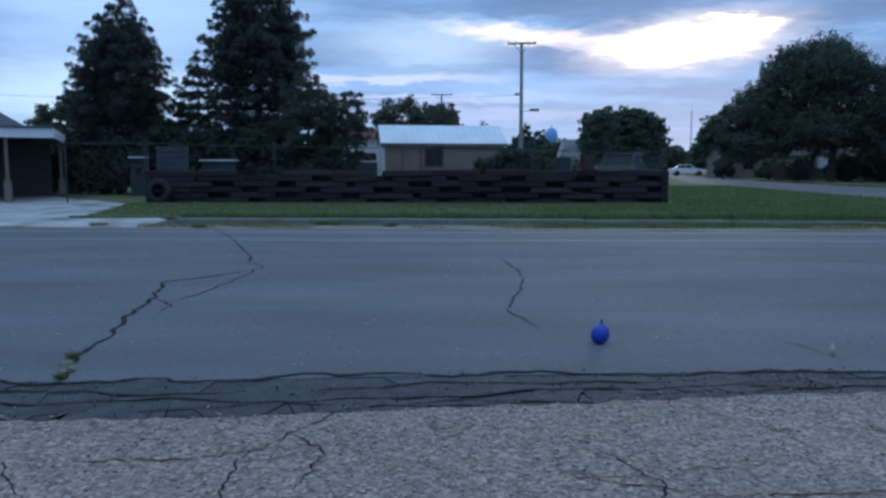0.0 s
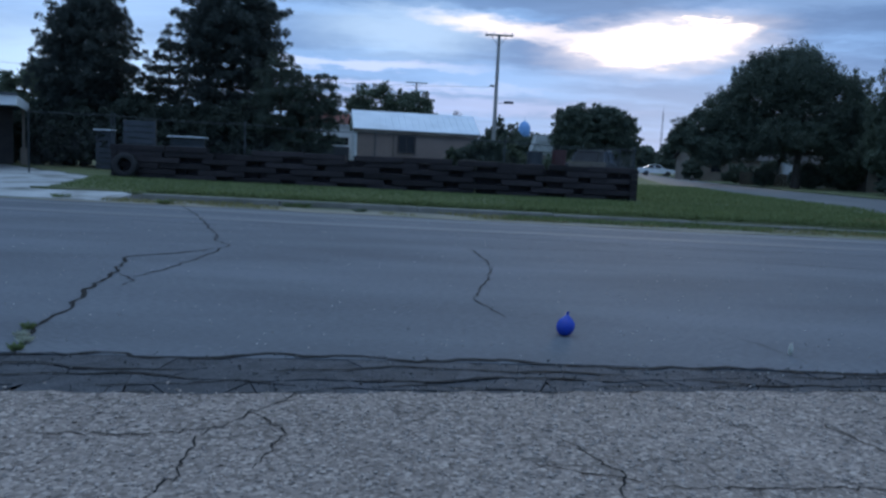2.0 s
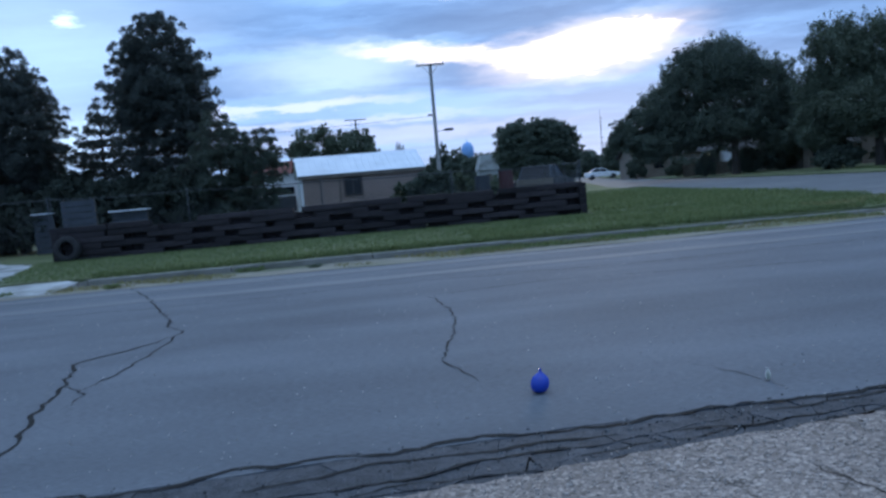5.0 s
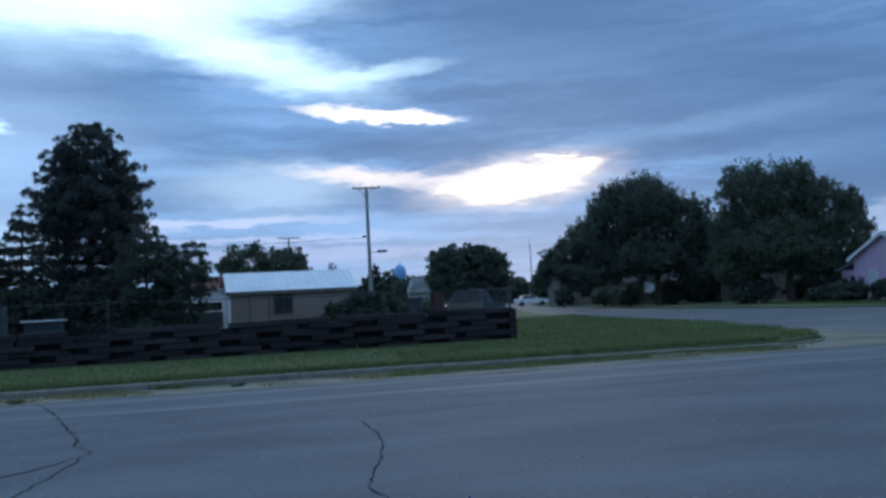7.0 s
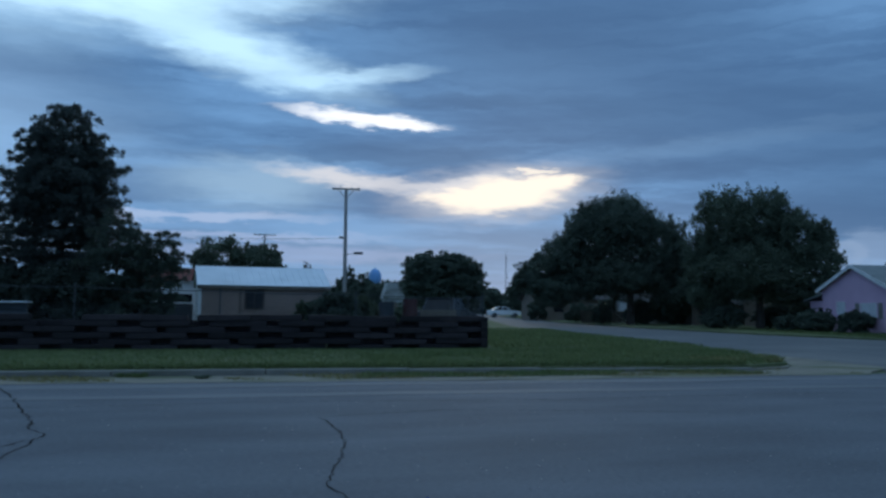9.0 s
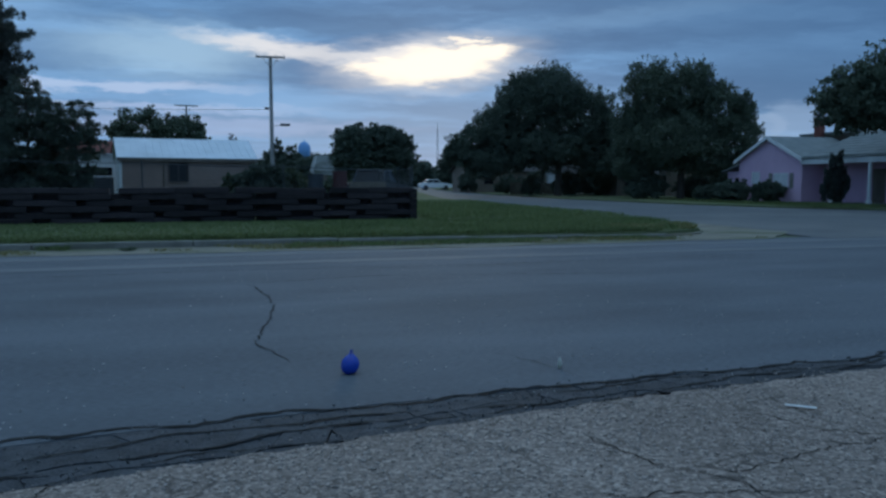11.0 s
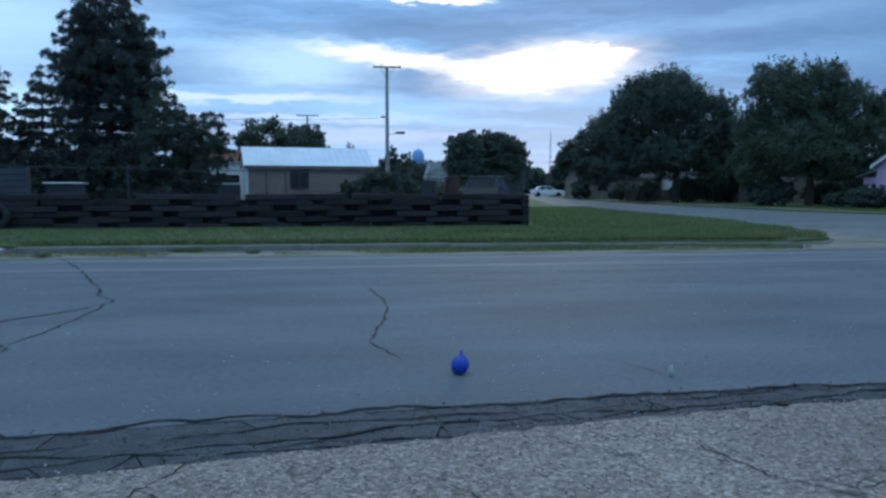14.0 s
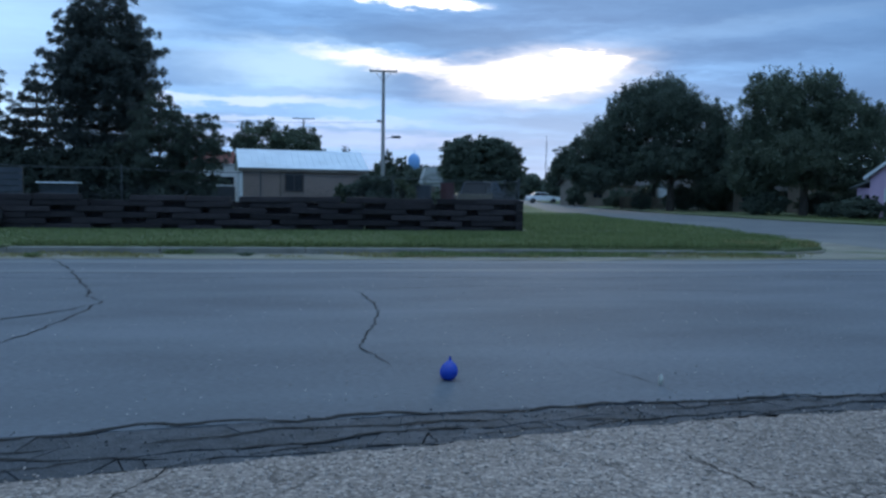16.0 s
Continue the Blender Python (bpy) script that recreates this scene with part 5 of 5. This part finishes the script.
pink_house()
cottage(27.4, 80, 10.5, 8, 2.4, 4.0, M_TAN, M_DARKROOF, "tan house with a lit porch lamp behind the elm", 7.3)
cottage(31.6, 67.5, 3.0, 3, 2.1, 2.9, M_WHITE, M_DARKROOF, "small white outbuilding beneath the trees", None, 0, ((0.3, 0.8),))
cottage(34.5, 61.0, 6.5, 6, 1.9, 3.3, M_WOOD, M_DARKROOF, "low brown outbuilding with a dark roof")
cottage(38.6, 53.5, 6, 6, 2.4, 3.8, M_TAN, M_DARKROOF, "tan neighbouring house beyond the hedge")
cottage(-11.12, 56, 3.80, 4.0, 2.77, 4.02, M_WOOD, M_BRICK, "small house with a red-brown roof behind the camper")
cottage(22.0, 150, 9, 7, 2.6, 5.0, M_WHITE, M_SHINGLE, "distant white house at the end of the street", None, 10)


def board_fence():
    f = thing("board_fence", pose(27.0, 68.0, 0.05 + tz(68)), "low brown board fence under the elm", "fence")
    for k in range(38):
        part("board", box(k * 0.25, k * 0.25 + 0.22, -0.015, 0.015, 0.02, 1.15 + random.uniform(-0.05, 0.05), 0.006), M_WOOD, f)
    for z in (0.25, 0.8):
        part("rail", box(0, 9.5, 0.018, 0.06, z, z + 0.09), M_WOOD, f)


board_fence()


def carport():
    c = thing("carport", pose(-14.8, 27.0, 0.10, 0, 0, 25), "open carport with white fascia and flat roof", "carport")
    part("roof", box(-9.5, -0.03, 0.03, 6.2, 2.34, 2.50), M_PANEL, c)
    part("fascia", box(-9.5, 0.0, 0.0, 0.028, 2.26, 2.62, 0.008), M_WHITE, c, "peeling white front fascia")
    part("side_fascia", box(-0.028, 0.0, 0.03, 6.2, 2.26, 2.62, 0.008), M_WHITE, c, "white side fascia")
    for x, y in ((-1.55, 0.3), (-5.6, 0.3), (-0.2, 5.9)):
        p = part("post", box(x - 0.055, x + 0.055, y - 0.055, y + 0.055, 0, 2.34, 0.01), M_TAN, c, "tan wooden post")
        part("plinth", prism([(y - 0.16, 0), (y + 0.16, 0), (y + 0.075, 0.75), (y - 0.075, 0.75)], "x", x - 0.12, x + 0.12), M_TAN, p)
    # wall colour set dark to stand for the carport's shaded interior
    part("back_wall", box(-9.5, -0.6, 6.21, 6.35, -0.05, 2.5), M_DARKROOF, c, "dark rear wall")
    part("gutter", tube((-9.5, -0.05, 2.64), (0, -0.05, 2.64), 0.04), M_PANEL, c)


def grey_house():
    h = thing("house", pose(-32.7, 34.6, 0.12), "dim house with a grey pitched roof beside the carport", "house")
    part("wall", box(0, 8.6, 0, 8, -0.1, 2.7), M_WOOD, h)
    for s in (0, 1):
        a, b = ((-0.4, 2.6), (4.3, 5.2)) if s == 0 else ((9.0, 2.6), (4.3, 5.2))
        part("roof", prism([a, b, (b[0], b[1] + 0.12), (a[0], a[1] + 0.12)], "y", -0.4, 8.4), M_SLATE, h)
    part("gable", prism([(0.0, 2.703), (8.6, 2.703), (4.3, 5.12)], "y", 0.0, 0.12), M_PANEL, h)
    window(h, 0.0, 5.6, 6.9, 1.0, 2.0, "y-", M_WHITE)


carport()
grey_house()

# ---------------------------------------------------------------- small things near the camera


def balloon():
    b = thing("balloon", pose(0.97, 5.52, 0.0), "small deep-blue rubber balloon lying on the street", "balloon")
    bm = bmesh.new()
    n = 20
    prof = [(0.028, 0.003), (0.050, 0.016), (0.063, 0.042), (0.066, 0.066), (0.060, 0.092), (0.046, 0.114), (0.026, 0.132), (0.012, 0.143), (0.008, 0.149)]
    rings = [[bm.verts.new((r * math.cos(k * math.tau / n) + z * 0.08, r * math.sin(k * math.tau / n), z)) for k in range(n)] for r, z in prof]
    for a, c in zip(rings, rings[1:]):
        for k in range(n):
            bm.faces.new((a[k], a[(k + 1) % n], c[(k + 1) % n], c[k]))
    bm.faces.new(rings[0][::-1])
    bm.faces.new(rings[-1])
    part("skin", bm, M_BALLOON, b, smooth=True)
    part("knot", tube((0.012, 0, 0.147), (0.013, 0, 0.158), 0.011, 0.009, 8), M_BALLOON, b)
    part("tail", tube((0.013, 0, 0.157), (0.016, 0.002, 0.168), 0.006, 0.012, 8), M_BALLOON, b)


balloon()


def litter():
    l = thing("litter", pose(3.345, 3.915, 0.013, 0, 0, -40), "white plastic strip lying on the apron", "litter")
    bm = box(-0.085, 0.085, -0.013, 0.013, 0.002, 0.008, 0.003)
    for vert in bm.verts:
        vert.co.z += 0.012 * (vert.co.x / 0.085) ** 2
    part("strip", bm, M_LITTER, l)


litter()


def weed(x, y, r, h, n, material, label, base=0.0, lean=0.9):
    w = thing("weed", pose(x, y, base), label, "weed", "weeds in the cracks")
    a = rng.uniform(0, math.tau, n)
    s = rng.uniform(0.2, 1.0, n) * r
    roots = np.stack([np.cos(a) * s * 0.25, np.sin(a) * s * 0.25, np.zeros(n) - 0.005], 1)
    tips = np.stack([np.cos(a) * s, np.sin(a) * s, rng.uniform(0.3, 1.0, n) * h], 1)
    v, f = blades(roots, tips, 0.007)
    pydata("leaves", v, f, material, w)


weed(2.44, 5.24, 0.022, 0.09, 40, M_PETAL, "tiny white-flowered weed growing from a crack")
for k, (x, y) in enumerate(((-2.42, 4.78), (-2.34, 4.66), (-2.5, 4.98), (-2.30, 4.50))):
    weed(x, y, 0.06, 0.05, 80, M_FLOWER if k < 2 else M_GRASS, "pale flowering weed growing from the street crack")
for x, y in ((-2.75, 4.42), (-2.95, 4.40), (-3.15, 4.36)):
    weed(x, y, 0.08, 0.05, 70, M_FLOWER, "pale flowering weed growing from the broken edge")
weed(-1.62, 16.35, 0.22, 0.10, 160, M_SHRUB, "dark flat weed clump in the gutter")
for x, y in ((-3.2, 16.85), (-2.9, 16.8), (-7.9, 16.2), (5.8, 16.8), (-5.6, 15.9)):
    weed(x, y, 0.25, 0.13, 150, M_GRASS, "green weed tuft against the kerb")
weed(31.2, 33.4, 0.5, 0.4, 260, M_GRASS, "green weed tuft across the side street", 0.06)

# grass on the corner lawn, denser and taller behind the kerb
LAWN_LEFT_Y = [17.1, 18.2, 18.6, 19.0, 21.2, 25.4, 27.4]
LAWN_LEFT_X = [-6.4, -8.9, -8.4, -9.4, -10.0, -11.3, -12.5]


def sward(name, n, x0, x1, y0, y1, h_lo, h_hi, material, label, z, keep=lambda x, y: np.ones_like(x, bool), width=0.010):
    x, y = rng.uniform(x0, x1, n), rng.uniform(y0, y1, n)
    ok = keep(x, y)
    x, y = x[ok], y[ok]
    n = len(x)
    h = rng.uniform(h_lo, h_hi, n)
    roots = np.stack([x, y, np.full(n, z)], 1)
    tips = roots + np.stack([rng.normal(0, 0.45, n) * h, rng.normal(0, 0.45, n) * h, h], 1)
    v, f = blades(roots, tips, width)
    tagged(pydata(name, v, f, material), label, "grass", kind="stuff")


def on_lawn(x, y):
    left = np.interp(y, LAWN_LEFT_Y, LAWN_LEFT_X)
    right = np.interp(y, [17.1, 17.9, 19.4, 22, 27, 42, 50], [11.0, 12.6, 13.4, 14.1, 14.7, 15.9, 17.0])
    return (x > left) & (x < right)


def tall_patch(x, y):
    return on_lawn(x, y) & ((y < 23.5) | (x > 6.8)) & (np.sin(x * 1.3 + 2 * np.sin(y * 0.9)) + np.sin(y * 2.1 + x * 0.4) > -0.2)


sward("lawn_grass", 60000, -12.5, 15, 17.13, 25.18, 0.03, 0.07, M_GRASS, "short green lawn grass", 0.12, on_lawn)
sward("lawn_grass_tall", 26000, 2.0, 15, 18.0, 26, 0.08, 0.16, M_GRASS, "longer green grass on the corner", 0.12, tall_patch)
sward("back_grass", 30000, 6.9, 17, 25.1, 50, 0.08, 0.18, M_GRASS, "green grass between fence and side street", 0.15, on_lawn, 0.016)
sward("kerb_grass", 9000, -6.5, 11.0, 17.13, 17.6, 0.08, 0.17, M_GRASS, "green grass fringe behind the kerb", 0.12)
sward("dry_grass", 10000, -7, 13, 15.75, 16.9, 0.03, 0.08, M_DRY, "dry yellow grass in the gutter", 0.006, lambda x, y: np.sin(x * 0.9) + np.sin(x * 2.3 + y * 3) > 0.1)
sward("apron_moss", 1500, 1.30, 1.60, 2.62, 2.80, 0.004, 0.014, M_SHRUB, "dull green moss patch flat on the apron", 0.012, lambda x, y: ((x - 1.45) / 0.14) ** 2 + ((y - 2.71) / 0.08) ** 2 + 0.4 * np.sin(x * 60) * np.sin(y * 70) < 0.8, 0.003)
sward("gutter_grass", 9000, 1.0, 12.2, 15.95, 16.9, 0.03, 0.10, M_GRASS, "green grass growing along the gutter", 0.006, lambda x, y: np.sin(x * 1.7 + y) + np.sin(x * 0.6 - 2 * y) > -0.3)
sward("corner_dry_grass", 2600, 10.6, 13.4, 17.15, 19.2, 0.06, 0.18, M_DRY, "dry grass clumps at the tip of the lawn", 0.12, lambda x, y: (x < np.interp(y, [17.1, 17.9, 19.4], [10.9, 12.5, 13.3])) & (np.sin(x * 3.1) + np.sin(y * 4 + x) > 0.2))
sward("verge_grass", 16000, 30.5, 35, 31.5, 60, 0.08, 0.2, M_GRASS, "rough grass across the side street", 0.1, width=0.02)

# loose stones on the apron
stone = bmesh.new()
bmesh.ops.create_icosphere(stone, subdivisions=1, radius=1.0)
sv = np.array([tuple(v.co) for v in stone.verts])
sf = np.array([[v.index for v in f.verts] for f in stone.faces])
stone.free()
N = 15000
sx, sy = rng.uniform(-3.2, 6.5, N), rng.uniform(1.9, 4.9, N)
limit = np.array([gravel_y(x) for x in sx])
ok = (sy < limit + np.abs(rng.normal(0, 0.10, N)) * (rng.random(N) < 0.25)) & (np.abs(sx - 0.3) < 0.75 * sy + 0.6)
for line in APRON_CRACKS:
    for (x0, y0), (x1, y1) in zip(line, line[1:]):
        f = np.clip(((sx - x0) * (x1 - x0) + (sy - y0) * (y1 - y0)) / ((x1 - x0) ** 2 + (y1 - y0) ** 2), 0, 1)
        ok &= np.hypot(sx - x0 - f * (x1 - x0), sy - y0 - f * (y1 - y0)) > 0.026
sx, sy = sx[ok], sy[ok]
N = len(sx)
size = rng.uniform(0.0045, 0.0095, N) * rng.choice([1, 1, 1, 1.35], N)
shape = sv[None] * (1 + 0.25 * rng.normal(size=(N, len(sv), 1)).clip(-1.5, 1.5)) * (size[:, None] * rng.uniform(0.6, 1.2, (N, 3)) * (1.1, 1.1, 0.55))[:, None]
shape += np.stack([sx, sy, np.where(sy < np.array([gravel_y(x) for x in sx]), 0.012, 0.004) + size * 0.35], 1)[:, None]
M_STONE = mat("stone_chips", (0.235, 0.194, 0.166), (0.41, 0.345, 0.30), 0.85, 30, 120, 0.2, island=0.32)
M_GRIT = mat("pale_grit", (0.26, 0.25, 0.235), (0.42, 0.40, 0.375), 0.85, 30, 120, 0.2, island=0.4)
tagged(pydata("loose_stones", shape.reshape(-1, 3), (sf[None] + (np.arange(N) * len(sv))[:, None, None]).reshape(-1, 3), M_STONE), "loose grey stone chips scattered over the apron", "stones", kind="stuff")

# pale flecks of grit on the street
N = 1500
gx, gy = rng.uniform(-7, 9, N), 4.7 + 10.5 * rng.random(N) ** 1.6
gs = rng.uniform(0.003, 0.009, N)
grit = sv[None] * (gs[:, None] * rng.uniform(0.6, 1.2, (N, 3)))[:, None] + np.stack([gx, gy, gs * 0.3], 1)[:, None]
tagged(pydata("street_grit", grit.reshape(-1, 3), (sf[None] + (np.arange(N) * len(sv))[:, None, None]).reshape(-1, 3), M_GRIT), "pale grit scattered over the street", "stones", kind="stuff")

# crumbs lying along the broken edge
N = 1200
cx = rng.uniform(-5, 6.8, N)
cf = rng.random(N)
cy = np.array([gravel_y(x) - 0.05 + (edge_y(x) - gravel_y(x) + 0.12) * f for x, f in zip(cx, cf)])
cs = rng.uniform(0.003, 0.009, N)
crumb = sv[None] * (1 + 0.25 * rng.normal(size=(N, len(sv), 1)).clip(-1.5, 1.5)) * (cs[:, None] * rng.uniform(0.6, 1.3, (N, 3)))[:, None] + np.stack([cx, cy, cs * 0.4], 1)[:, None]
M_BITS = mat("asphalt_crumbs", (0.05, 0.05, 0.052), (0.15, 0.148, 0.145), 0.85, 30, 120, 0.2, island=0.7)
tagged(pydata("asphalt_crumbs", crumb.reshape(-1, 3), (sf[None] + (np.arange(N) * len(sv))[:, None, None]).reshape(-1, 3), M_BITS), "dark asphalt crumbs along the broken edge", "rubble", kind="stuff")

# chunks of the broken street edge: long uneven shards between wavering splits
r = random.Random(31)
ROWS = 5
SHARES = (0.0, 0.13, 0.28, 0.46, 0.70, 1.0)


def split_y(row, x):
    lo, hi = gravel_y(x) - 0.06, edge_y(x) - 0.014
    f = SHARES[row]
    sway = 0.0 if row in (0, ROWS) else 0.035 * math.sin(2.3 * x + 1.9 * row) + 0.022 * math.sin(6.1 * x + 3.7 * row) + 0.012 * math.sin(13.7 * x + row)
    return lo + (hi - lo) * f + sway * 1.25


for row in range(ROWS):
    x = -5.2 + 0.11 * row
    slant = 0.0
    while x < 6.8:
        w = r.choice((0.16, 0.24, 0.36, 0.6) if row > 2 else (0.09, 0.14, 0.2, 0.3)) * r.uniform(0.8, 1.25)
        nxt = r.uniform(-0.13, 0.13)
        g = r.choice((0.001, 0.0015, 0.002, 0.005))
        n = max(2, int(w / 0.05))
        low = [(x + g + (w - 2 * g) * k / n, split_y(row, x + w * k / n) + g + r.uniform(-0.004, 0.006)) for k in range(n + 1)]
        high = [(x + g + slant + (w - 2 * g + nxt - slant) * k / n, split_y(row + 1, x + slant + (w + nxt - slant) * k / n) - g + r.uniform(-0.006, 0.004)) for k in range(n, -1, -1)]
        top = r.uniform(-0.004, 0.003)
        part("asphalt_chunk", slab(low + high, lambda a, b: top, 0.025), M_CRUMB, strip)
        x += w
        slant = nxt

# long splits running through the broken edge
for row in range(1, ROWS):
    x = -5.0
    while x < 6.4:
        span = r.uniform(0.7, 2.2)
        line = [(x + 0.06 * k, split_y(row, x + 0.06 * k)) for k in range(int(span / 0.06))]
        v, f = ribbon(line, 0.028 if row > 2 else 0.016, 0.006, 300 + row * 40 + int(10 * x), 0.045, 0.012)
        pydata("split", v, f, M_CRACK, strip)
        x += span + r.uniform(0.1, 1.1)
